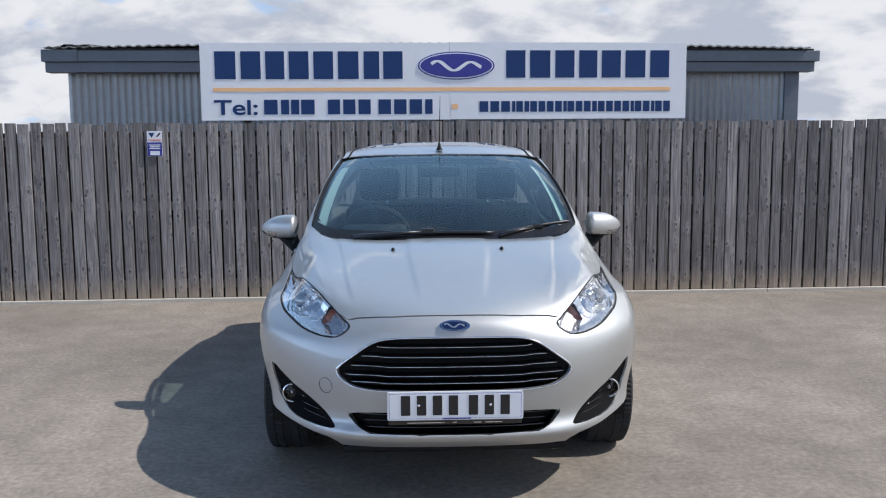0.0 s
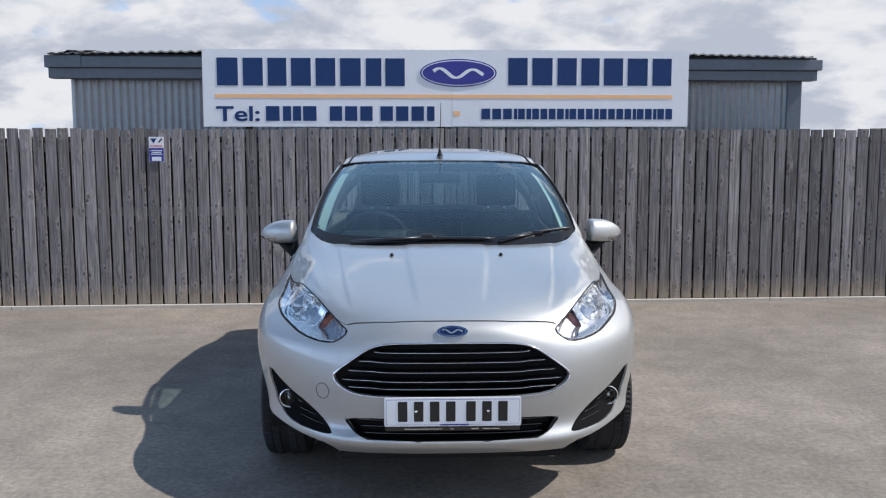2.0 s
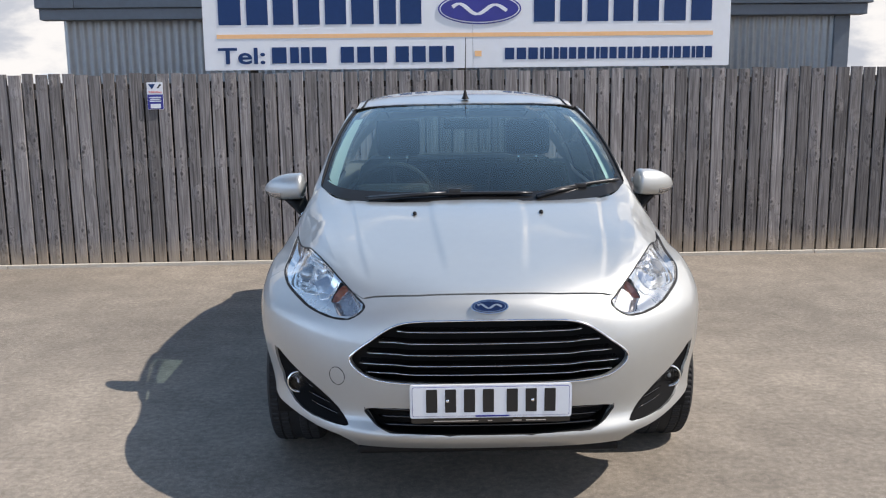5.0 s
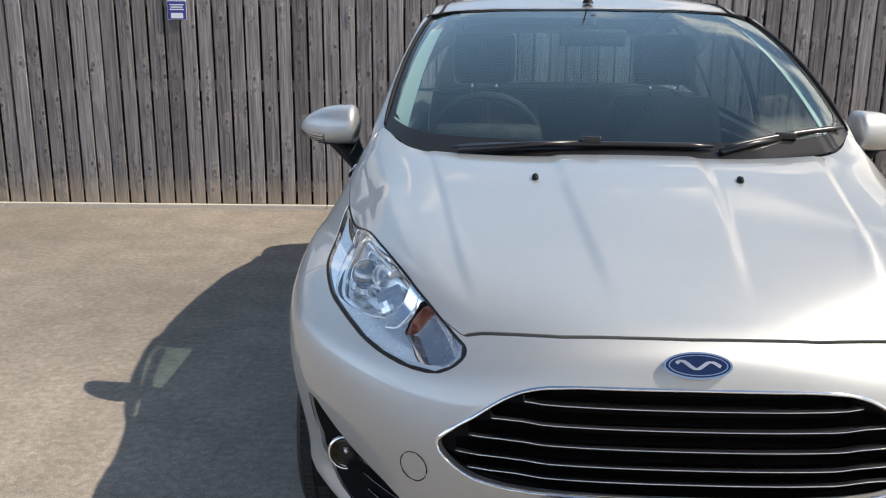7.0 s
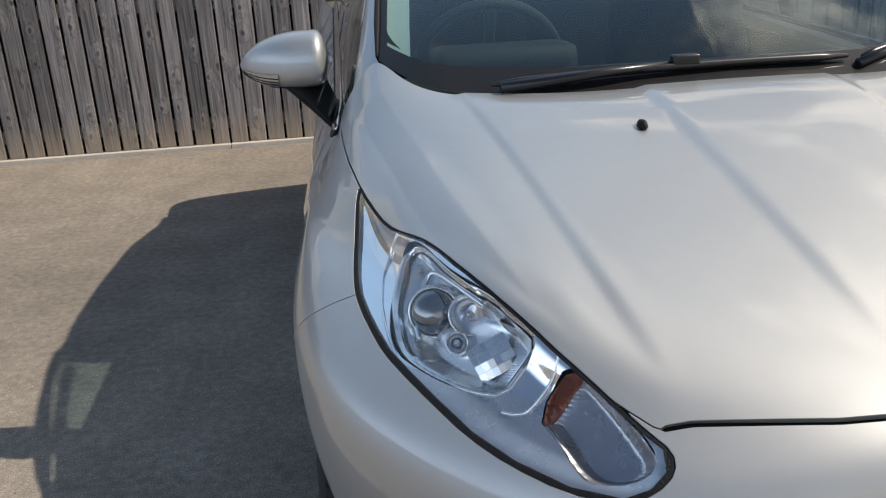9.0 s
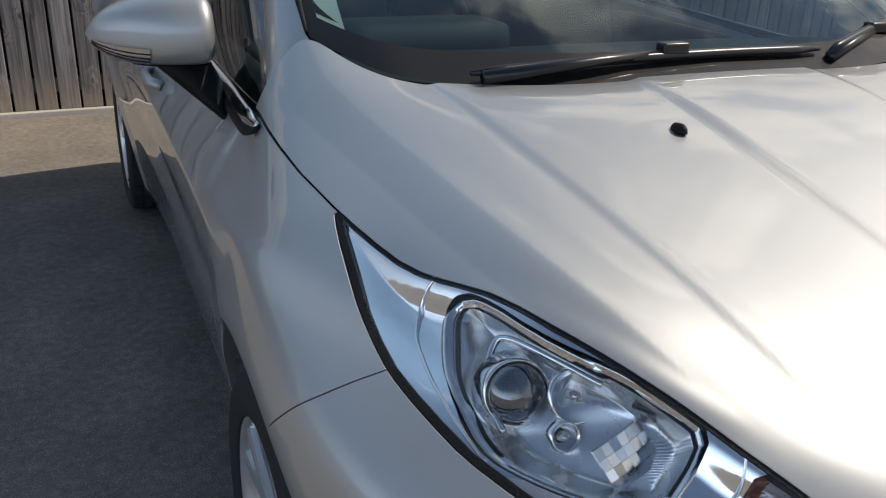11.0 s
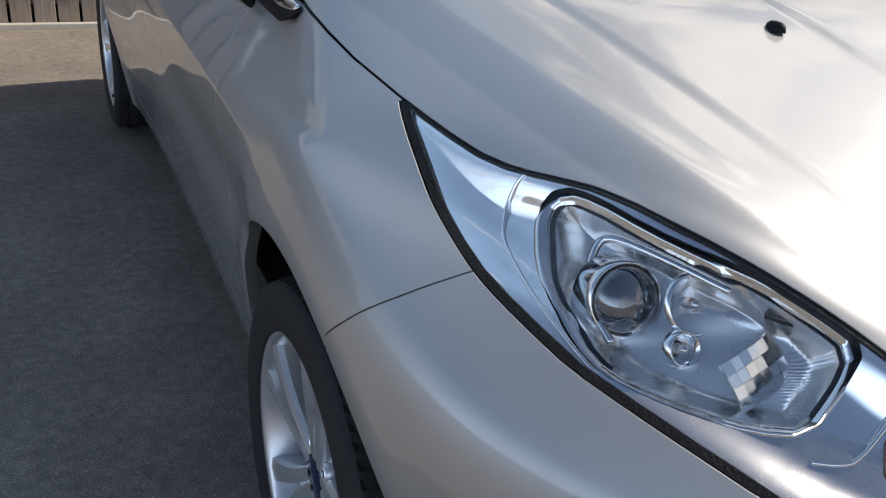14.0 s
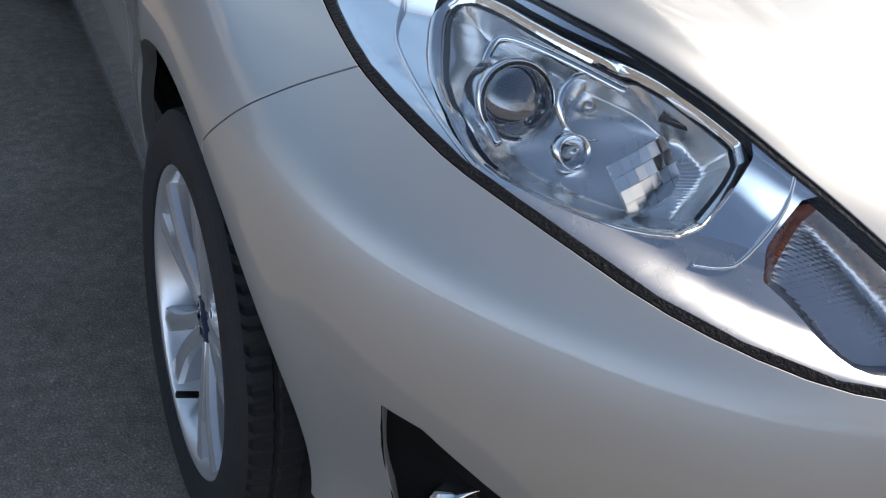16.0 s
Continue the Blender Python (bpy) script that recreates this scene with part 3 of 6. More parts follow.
print_bars("name_bar", -0.180, 1.600, 0.378, 0.632, (1.05, 1, .95, 1, 1, 1.05, .8, 1))
print_bars("name_bar", 2.530, 4.140, 0.388, 0.642, (1, 1.05, 1, .95, 1, 1.05, 1))
print_bars("number_bar", 0.262, 0.760, 0.054, 0.190, (1, .6, .6, 1))
print_bars("number_bar", 0.852, 1.280, 0.054, 0.190, (1, 1, 1))
print_bars("number_bar", 1.325, 1.850, 0.054, 0.190, (1, 1, 1, .6))
print_bars("address_bar", 2.277, 4.125, 0.070, 0.170, (1.3, 1.3, 1.3, .5, 1, .7, 1, 1, 1, 1, .5, 1, 1, 1, .7, 1, 1, 1, 1, .5, 1, 1, .5, 1, 1))
words("lettering", "Tel:", 0.138, NAVY, sign, pose(-0.197, -0.0135, 0.054), 0.002, "navy bold lettering", width=0.400)
EM = (2.058, 0.500)
emblem = part("emblem", slab(ellipse(0.366, 0.135, 64), 0.004, pose(EM[0], -0.0165, EM[1])), WHITE, sign, "oval emblem with a silver rim", smooth=False)
part("emblem_rim", slab(ellipse(0.361, 0.130, 64), 0.002, pose(EM[0], -0.0185, EM[1])), ROYAL, emblem, smooth=False)
part("emblem_ring", slab(ellipse(0.347, 0.119, 64), 0.002, pose(EM[0], -0.0205, EM[1])), WHITE, emblem, smooth=False)
part("emblem_field", slab(ellipse(0.337, 0.110, 64), 0.002, pose(EM[0], -0.0225, EM[1])), ROYAL, emblem, "royal blue oval field", smooth=False)
part("emblem_ribbon", flourish(0.235, 0.075, 0.040, 0.002, pose(EM[0], -0.0245, EM[1] - .004)), WHITE, emblem, "pale waving ribbon", smooth=False)

# the low steel building behind
shed = tagged(on_line("shed", 6.2), "low grey corrugated steel shed with slate-blue fascia behind the fence", "building")


def corrugated(x0, x1, z0, z1, pitch, depth):
    """A wall sheet with round corrugations."""
    bm = bmesh.new()
    n = int((x1 - x0) / pitch * 8)
    prof = [(x0 + (x1 - x0) * k / n, -depth * (.5 - .5 * math.cos(2 * math.pi * (x1 - x0) * k / n / pitch))) for k in range(n + 1)]
    lo = [bm.verts.new((a, b, z0)) for a, b in prof]
    hi = [bm.verts.new((a, b, z1)) for a, b in prof]
    for i in range(n):
        bm.faces.new((lo[i], lo[i + 1], hi[i + 1], hi[i]))
    return bm


for a, b in ((-1.98, -0.2), (-0.195, 2.1), (2.105, 4.2), (4.205, 5.755)):
    part("wall_sheet", corrugated(a, b, 0, 2.26, 0.076, 0.022), STEEL, shed)
part("corner_post", box(5.755, 5.915, -0.05, 0.12, 0, 2.26, bevel=0.006), FASCIA, shed, smooth=False)
part("back_wall", box(-1.98, 5.91, 5.0, 5.1, 0, 2.7), STEEL, shed, smooth=False)
part("side_wall", box(-1.98, -1.93, 0.06, 5.0, 0, 2.5), STEEL, shed, smooth=False)
part("side_wall", box(5.86, 5.91, 0.12, 5.0, 0, 2.5), STEEL, shed, smooth=False)
part("fascia", box(-2.16, 6.066, -0.20, -0.05, 2.335, 2.448, bevel=0.008), FASCIA, shed, smooth=False)
part("gutter", box(-2.15, 6.03, -0.16, -0.02, 2.228, 2.332, bevel=0.006), FASCIA, shed, smooth=False)
part("wall_plate", box(4.6, 5.80, -0.10, 0.06, 2.448, 2.50, bevel=0.004), FASCIA, shed, smooth=False)
part("end_cap", box(-2.17, -1.80, -0.212, -0.04, 2.332, 2.456, bevel=0.01), FASCIA, shed, "dented grey end cap", smooth=False)
part("eaves_filler", box(-2.06, 6.0, -0.19, -0.06, 2.449, 2.469), FELT, shed, "dark eaves filler under the roof sheets", smooth=False)
bm = bmesh.new()
nx = 900
for yy, zz in ((-0.24, 2.478), (5.2, 2.95)):
    for thick in (0.0, 0.014):
        for i in range(nx + 1):
            x = -2.12 + 8.06 * i / nx
            bm.verts.new((x, yy, zz + thick + 0.0065 * math.sin(x * 2 * math.pi / 0.10) + 0.045 * (1 - ((x - 1.9) / 4.1) ** 2) - 0.016))
bm.verts.ensure_lookup_table()
m = nx + 1
for i in range(nx):
    v = bm.verts
    bm.faces.new((v[i], v[i + 1], v[m + i + 1], v[m + i]))
    bm.faces.new((v[m + i], v[m + i + 1], v[3 * m + i + 1], v[3 * m + i]))
    bm.faces.new((v[i], v[2 * m + i], v[2 * m + i + 1], v[i + 1]))
part("roof", bm, ROOFING, shed, "grey corrugated roof sheets", smooth=False)
# felt that has come loose at the end of the roof
torn = random.Random(5)
bm = bmesh.new()
grid = []
for i in range(19):
    x = -2.15 + .70 * i / 18
    grid.append([bm.verts.new((x, -.262 + .13 * j, 2.466 + .030 * math.sin(math.pi * i / 18) + .012 * j + torn.uniform(-.010, .012) + (.0 if j else torn.uniform(-.016, .0)))) for j in range(4)])
for a, b in zip(grid, grid[1:]):
    for j in range(3):
        bm.faces.new((a[j], a[j + 1], b[j + 1], b[j]))
bmesh.ops.solidify(bm, geom=bm.faces[:], thickness=.005)
bmesh.ops.recalc_face_normals(bm, faces=bm.faces)
part("felt_flap", bm, FELT, shed, "torn black roofing felt", smooth=False)

# ---- the car's outer skin: feature lines from the middle of the nose round the corner to the front wheel ----
LINES = dict(
    chin=(0, 0.04, 0.243, 0.2, 0.045, 0.243, 0.4, 0.07, 0.243, 0.51, 0.125, 0.243, 0.61, 0.21, 0.243, 0.69, 0.315, 0.242, 0.742, 0.405, 0.24, 0.772, 0.48, 0.238, 0.78, 0.55, 0.235),
    lip=(0, -0.01, 0.295, 0.2, -0.006, 0.295, 0.4, 0.024, 0.297, 0.507, 0.088, 0.298, 0.61, 0.185, 0.298, 0.69, 0.292, 0.297, 0.745, 0.392, 0.296, 0.781, 0.48, 0.295, 0.79, 0.55, 0.293),
    low=(0, 0.015, 0.345, 0.2, 0.02, 0.345, 0.4, 0.05, 0.345, 0.507, 0.11, 0.347, 0.61, 0.203, 0.348, 0.692, 0.31, 0.35, 0.748, 0.41, 0.35, 0.787, 0.495, 0.35, 0.8, 0.56, 0.35),
    plate=(0, 0.006, 0.42, 0.2, 0.01, 0.42, 0.4, 0.043, 0.42, 0.507, 0.105, 0.42, 0.618, 0.202, 0.42, 0.703, 0.312, 0.422, 0.76, 0.412, 0.425, 0.8, 0.508, 0.425, 0.818, 0.58, 0.425),
    grille=(0, 0, 0.52, 0.2, 0.005, 0.52, 0.4, 0.034, 0.52, 0.513, 0.094, 0.52, 0.632, 0.192, 0.52, 0.722, 0.303, 0.522, 0.781, 0.406, 0.525, 0.82, 0.508, 0.528, 0.836, 0.6, 0.53),
    upper=(0, 0.006, 0.62, 0.2, 0.012, 0.62, 0.4, 0.043, 0.62, 0.517, 0.103, 0.62, 0.643, 0.204, 0.622, 0.733, 0.313, 0.625, 0.794, 0.42, 0.63, 0.83, 0.532, 0.635, 0.846, 0.65, 0.64),
    nose=(0, 0.025, 0.705, 0.2, 0.033, 0.703, 0.4009, 0.0724, 0.6943, 0.5188, 0.1409, 0.687, 0.6439, 0.2439, 0.6837, 0.728, 0.3513, 0.6859, 0.7916, 0.4607, 0.6946, 0.8269, 0.5805, 0.7026, 0.842, 0.72, 0.705),
    edge=(0, 0.07, 0.76, 0.2, 0.083, 0.757, 0.4055, 0.14, 0.7337, 0.5288, 0.2149, 0.7445, 0.6381, 0.3231, 0.7537, 0.7121, 0.4425, 0.7482, 0.7717, 0.5536, 0.7506, 0.8103, 0.6642, 0.7585, 0.832, 0.79, 0.762),
    hood_front=(0, 0.21, 0.815, 0.2, 0.225, 0.815, 0.4217, 0.2563, 0.8198, 0.5488, 0.3239, 0.8485, 0.6392, 0.4464, 0.8438, 0.6934, 0.5668, 0.8155, 0.741, 0.671, 0.8014, 0.7816, 0.7604, 0.8017, 0.812, 0.855, 0.802),
    hood_mid=(0, 0.44, 0.886, 0.2, 0.45, 0.887, 0.4129, 0.4633, 0.882, 0.5308, 0.5109, 0.8917, 0.619, 0.5951, 0.8932, 0.6809, 0.6816, 0.8763, 0.7274, 0.7648, 0.855, 0.7657, 0.8408, 0.8408, 0.797, 0.92, 0.83),
    hood_rear=(0, 0.68, 0.949, 0.2, 0.685, 0.951, 0.3965, 0.6953, 0.9461, 0.5048, 0.7204, 0.9459, 0.5936, 0.7753, 0.9395, 0.6606, 0.8377, 0.9275, 0.7109, 0.8909, 0.9097, 0.751, 0.9466, 0.884, 0.785, 1, 0.852),
    cowl=(0, 0.895, 0.979, 0.2, 0.9, 0.979, 0.38, 0.912, 0.98, 0.48, 0.93, 0.981, 0.572, 0.958, 0.988, 0.628, 1.032, 1.004, 0.671, 1.105, 1.020, 0.722, 1.112, 0.968, 0.746, 1.118, 0.918),
)
SIDE_Y = (.84, 1.07, 1.3, 1.7, 2.2, 2.7, 3.1, 3.38, 3.58)
LEVEL = (.195, .255, .325, .42, .525, .63, .70, .76, .80, .835, .865, .895)
HALF = (.772, .785, .797, .812, .831, .843, .842, .832, .818, .800, .780, .757)
WIDE = ((0, .84, 1.07, 1.3, 1.7, 2.2, 2.7, 3.1, 3.4, 3.65), (1, 1.0, .993, .988, .988, .990, .992, .990, .978, .925))
WIDE_UP = ((0, .84, 1.07, 1.3, 1.7, 2.2, 2.7, 3.1, 3.4, 3.65), (.985, .983, .981, .981, .982, .981, .977, .967, .946, .90))
BELT = ((.84, 1.07, 1.5, 2.2, 2.8, 3.4, 3.65), (.878, .890, .895, .920, .950, .985, .98))
FRONT_AXLE, REAR_AXLE, HUB_Z = .812, 3.301, .292


def control_net():
    front = np.array(list(LINES.values()), float).reshape(len(LINES), 9, 3)
    side = np.zeros((len(LINES), len(SIDE_Y) + 2, 3))
    for j in range(len(LINES)):
        for k, y in enumerate(SIDE_Y):
            z, b = LEVEL[j], np.interp(y, *BELT)
            if z > .63:
                z = .63 + (z - .63) * (b - .63) / (.895 - .63)
            if k < 2:  # the upper lines reach further back before they turn along the flank
                y = max(y, front[j, -1, 1] + (.06, .14)[k])
            rise = min(max((j - 5) / 3, 0), 1)
            side[j, k] = HALF[j] * (np.interp(y, *WIDE) * (1 - rise) + np.interp(y, *WIDE_UP) * rise), y, z
        side[j, -2], side[j, -1] = (.60, 3.68, side[j, -3, 2]), (0, 3.79, side[j, -3, 2])
    return np.concatenate([front, side], 1)


def spline_mix(poles, t):
    n = len(poles) - 2
    i = np.clip(np.floor(t).astype(int), 0, n - 2)
    f = t - i
    w = ((1 - f) ** 3 / 6, (3 * f**3 - 6 * f**2 + 4) / 6, (-3 * f**3 + 3 * f**2 + 3 * f + 1) / 6, f**3 / 6)
    return sum(w[k].reshape(-1, *[1] * (poles.ndim - 1)) * poles[i + k] for k in range(4))


def net_surface(net, u, v):
    """Cubic b-spline surface: u runs along a feature line from the middle, v from line to line."""
    a = spline_mix(np.concatenate([2 * net[:1] - net[1:2], net, 2 * net[-1:] - net[-2:-1]]), np.asarray(v, float))
    q = np.concatenate([a[:, 1:2] * (-1, 1, 1), a, 2 * a[:, -1:] - a[:, -2:-1]], 1).transpose(1, 0, 2)
    return spline_mix(q, np.asarray(u, float)).transpose(1, 0, 2)


NET_AIM = control_net()
for k in range(16):  # fairing: damps zigzag along the lines, most where the nose turns into the flank
    d = np.moveaxis(NET_AIM, 1, 0)
    step = .045 * (d[:-4] - 4 * d[1:-3] + 6 * d[2:-2] - 4 * d[3:-1] + d[4:])
    if k >= 2:
        step[:4] = 0
    d[2:-2] -= step
NET_AIM[-1, 3:9] = control_net()[-1, 3:9]
NET = NET_AIM.copy()
for _ in range(3):
    NET += .7 * (NET_AIM - net_surface(NET, np.arange(NET.shape[1]), np.arange(NET.shape[0])))
    NET[:, 0, 0] = 0


def ease(t):
    t = np.clip(t, 0, 1)
    return t * t * (3 - 2 * t)


def arch(y, z, axle, a=.362, b=.372, power=2.15):
    """Over 1 outside the wheel opening, under 1 inside it."""
    return (np.abs((y - axle + .008) / a) ** power + np.abs((z - HUB_Z) / b) ** power) ** (1 / power)


RIDGE = ((.12, .20, .265, .31, .37, .43, .49, .55, .635, .735, .85, 1.0), (.408, .462, .502, .521, .542, .560, .575, .588, .603, .616, .637, .667))


def powers_of(a, b, na, nb):
    return np.stack([a ** i * b ** j for i in range(na) for j in range(nb)], -1)


def hood_form():
    """Two fair sheets, over the middle of the hood and over its outer band, as powers of place."""
    q = net_surface(NET, np.linspace(0, 9.0, 110), np.linspace(6.4, 11, 90)).reshape(-1, 3)
    f, off = inside(q[:, 0], q[:, 1] + q[:, 2], HOOD), q[:, 0] - np.interp(q[:, 1], *RIDGE)
    mid, out = (f > .004) & (q[:, 1] < 1.0), (f > .001) & (off > -.03) & (q[:, 1] < 1.06)
    return (np.linalg.lstsq(powers_of(q[mid, 0] ** 2, q[mid, 1] - .5, 4, 5), q[mid, 2], rcond=None)[0],
            np.linalg.lstsq(powers_of(off[out], q[out, 1] - .6, 3, 4), q[out, 2], rcond=None)[0])


def skin_grid(u0, u1, nu, v0, v1, nv):
    """Points and normals (x >= 0 half) with the pressed lines and flared arches."""
    p = net_surface(NET, np.linspace(u0, u1, nu), np.linspace(v0, v1, nv))
    x, y, z = p[..., 0].copy(), p[..., 1].copy(), p[..., 2].copy()
    flank = np.interp(y, *RIDGE)
    f = inside(np.abs(x).ravel(), (y + z).ravel(), HOOD).reshape(x.shape)
    near = np.where(f > 0, 1.0, 0.0)
    mid, out = powers_of(x ** 2, y - .5, 4, 5) @ HOOD_FORM[0], powers_of(x - flank, y - .6, 3, 4) @ HOOD_FORM[1]
    in_mid, in_out = ease(f / .11) * ease((1.0 - y) / .12), ease(f / .035) * ease((1.06 - y) / .12) * ease((y - .22) / .10)
    share = ease((x - flank + .06) / .07)
    p[..., 2] = z + near * ((1 - share) * in_mid * (mid - z) + share * in_out * (out - z))
    fade = ease((y - .13) / .22) * ease((z - .76) / .05)
    inner = np.interp(y, (.12, .30, .46, .63, .89), (.112, .130, .148, .165, .172))
    outer = np.interp(y, (.155, .27, .36, .45, .60, .79, .95), (.375, .405, .424, .438, .457, .486, .51))
    on_hood = ease((1.2 - y) / .05)
    p[..., 2] -= on_hood * fade * (.0048 * ease((x - inner) / .028) + .0050 * ease((x - outer) / .022))
    p[..., 2] += on_hood * fade * ease((y - .17) / .22) * .0105 * np.clip(1 - np.sqrt((x - flank) ** 2 + .003 ** 2) / np.where(x > flank, .048, .14), 0, 1)
    side = ease((x - .70) / .06)
    for axle in (FRONT_AXLE, REAR_AXLE):
        r = arch(y, z, axle)
        p[..., 0] += side * (.006 * np.exp(-((r - 1.04) / .12) ** 2) * (r > .2))
    line = .737 + .022 * (y - 1.2)
    p[..., 0] += side * ease((y - .95) / .14) * (.011 * np.exp(-np.sqrt((z - line) ** 2 + 9e-6) / .045) - .012 * np.exp(-((z - line + .15) / .09) ** 2))
    du, dv = np.gradient(p, axis=1), np.gradient(p, axis=0)
    nrm = np.cross(du, dv)
    nrm /= np.linalg.norm(nrm, axis=-1, keepdims=True) + 1e-12
    mid = nrm[nv // 2, nu // 2]
    if mid @ (p[nv // 2, nu // 2] - np.array((0, 1.6, .5))) < 0:
        nrm = -nrm
    idx = np.arange(nu * nv).reshape(nv, nu)
    quads = np.stack([idx[:-1, :-1], idx[:-1, 1:], idx[1:, 1:], idx[1:, :-1]], -1).reshape(-1, 4)
    a, b, c = (p.reshape(-1, 3)[quads[:, k]] for k in (0, 1, 2))
    if (np.cross(b - a, c - a) * nrm.reshape(-1, 3)[quads[:, 0]]).sum() < 0:
        quads = quads[:, ::-1]
    return np.concatenate([p, nrm], -1).reshape(-1, 6), [tuple(q) for q in quads.tolist()]


def inside(px, py, outline):
    """Signed distance to an outline, positive inside."""
    best, odd = np.full(len(px), 1e9), np.zeros(len(px), bool)
    for (ax, ay), (bx, by) in zip(outline, outline[1:] + outline[:1]):
        ex, ey = bx - ax, by - ay
        t = np.clip(((px - ax) * ex + (py - ay) * ey) / (ex * ex + ey * ey + 1e-12), 0, 1)
        best = np.minimum(best, np.hypot(px - ax - t * ex, py - ay - t * ey))
        cross = (ay > py) != (by > py)
        odd ^= cross & (px < ax + (py - ay) / (by - ay if by != ay else 1e-12) * ex)
    return np.where(odd, best, -best)


def smooth_outline(points, times=2):
    """Chaikin's corner cutting of a closed outline."""
    for _ in range(times):
        points = [q for a, b in zip(points, points[1:] + points[:1]) for q in ((.75 * a[0] + .25 * b[0], .75 * a[1] + .25 * b[1]), (.25 * a[0] + .75 * b[0], .25 * a[1] + .75 * b[1]))]
    return points


def clip(vn, faces, field):
    """Keeps the part of a mesh where field >= 0, cut along its zero line."""
    f = field(vn)
    rows, made, out, used = list(vn), {}, [], {}
    pos = (f >= 0).tolist()
    for face in faces:
        flags = [pos[i] for i in face]
        if all(flags):
            out.append(face)
        elif any(flags):
            poly = []
            for k, i in enumerate(face):
                j = face[(k + 1) % len(face)]
                if pos[i]:
                    poly.append(i)
                if pos[i] != pos[j]:
                    key = (i, j) if i < j else (j, i)
                    if key not in made:
                        t = f[i] / (f[i] - f[j])
                        made[key] = len(rows)
                        rows.append(vn[i] + t * (vn[j] - vn[i]))
                    poly.append(made[key])
            poly = [a for k, a in enumerate(poly) if a != poly[k - 1]]
            if len(poly) >= 3:
                out.append(tuple(poly))
    for face in out:
        for i in face:
            used.setdefault(i, len(used))
    rows = np.array(rows)
    return rows[list(used)], [tuple(used[i] for i in face) for face in out]


def rimmed(vn, faces, depth):
    """Gives a panel's edges a turned-in flange."""
    count = {}
    for face in faces:
        for k, i in enumerate(face):
            j = face[(k + 1) % len(face)]
            count[(i, j)] = count.get((i, j), 0) + 1
    edge = [(i, j) for (i, j) in count if (j, i) not in count]
    push = {}
    for i, j in edge:
        t = vn[j, :3] - vn[i, :3]
        o = np.cross(t, (vn[i, 3:] + vn[j, 3:]) / 2)
        o /= np.linalg.norm(o) + 1e-12
        for k in (i, j):
            push[k] = push.get(k, 0) + o
    rows, at, faces = list(vn), {}, list(faces)
    for k, o in push.items():
        o = o / (np.linalg.norm(o) + 1e-12)
        n = vn[k, 3:]
        soft = (o + n) / np.linalg.norm(o + n)
        ids = []
        for p, q in ((vn[k, :3], n), (vn[k, :3] + .0008 * o - .0012 * n, o), (vn[k, :3] - depth * n, o)):
            ids.append(len(rows))
            rows.append(np.concatenate([p, soft if q is n else q]))
        at[k] = ids
    for i, j in edge:
        a, b = at[i], at[j]
        faces += [(j, i, a[1], b[1]), (b[1], a[1], a[2], b[2])]
    return np.array(rows), faces


def mirrored(vn, faces):
    return vn * (-1, 1, 1, -1, 1, 1), [f[::-1] for f in faces]


def both(vn, faces):
    m, g = mirrored(vn, faces)
    k = len(vn)
    return np.concatenate([vn, m]), list(faces) + [tuple(i + k for i in f) for f in g]


def panel(name, vn, faces, material, parent, label="", depth=.012):
    vn, faces = rimmed(vn, faces, depth) if depth else (vn, faces)
    return sheet(name, vn[:, :3], faces, material, parent, label, vn[:, 3:])


# outlines laid out on the skin: headlamp and hood as (x, y + z), the nose's openings as (x, z)
LAMP_LOW = [(.721, 1.638), (.729, 1.577), (.734, 1.485), (.739, 1.404), (.741, 1.338), (.740, 1.287), (.733, 1.237), (.722, 1.182), (.708, 1.124),
            (.684, 1.062), (.658, 1.002), (.62, .922), (.577, .857), (.523, .798), (.467, .764), (.432, .773), (.409, .80), (.407, .833)]
LAMP_TOP = [(.427, .870), (.454, .926), (.481, .982), (.505, 1.032), (.532, 1.094), (.556, 1.148), (.582, 1.210), (.604, 1.266), (.619, 1.309), (.636, 1.351), (.650, 1.377), (.664, 1.403), (.677, 1.432), (.689, 1.470), (.701, 1.525), (.711, 1.577)]
LAMP = LAMP_LOW + LAMP_TOP
HOOD = [(-.2, .83), (0, .83), (.115, .834), (.23, .842), (.30, .856), (.379, .872), (.416, .871)] + LAMP_TOP[1:] + [
    (.721, 1.638), (.736, 1.76), (.744, 1.86), (.747, 1.93), (.745, 2.3), (-.2, 2.3)]
GRILLE = [(-.3, .682), (0, .682), (.13, .681), (.22, .679), (.285, .672), (.335, .652), (.40, .604), (.44, .575), (.462, .550), (.448, .526), (.410, .497), (.355, .482), (.25, .476), (-.3, .474)]
INTAKE = [(-.3, .392), (.0, .392), (.28, .390), (.415, .384), (.405, .368), (.375, .332), (.345, .314), (.28, .307), (-.3, .302)]
FOG = [(.759, .532), (.750, .475), (.739, .430), (.722, .374), (.692, .338), (.63, .318), (.52, .313), (.466, .316), (.478, .338), (.52, .385), (.585, .427), (.66, .461)]
SEAM = ((.645, .696, .727, .750, .765, .80), (.636, .589, .558, .538, .524, .50))
DOOR = ((.2, .60, .744, .764, .806, .841, .879, 1.0), (1.235, 1.238, 1.245, 1.253, 1.275, 1.278, 1.263, 1.25))
GAP = .0019


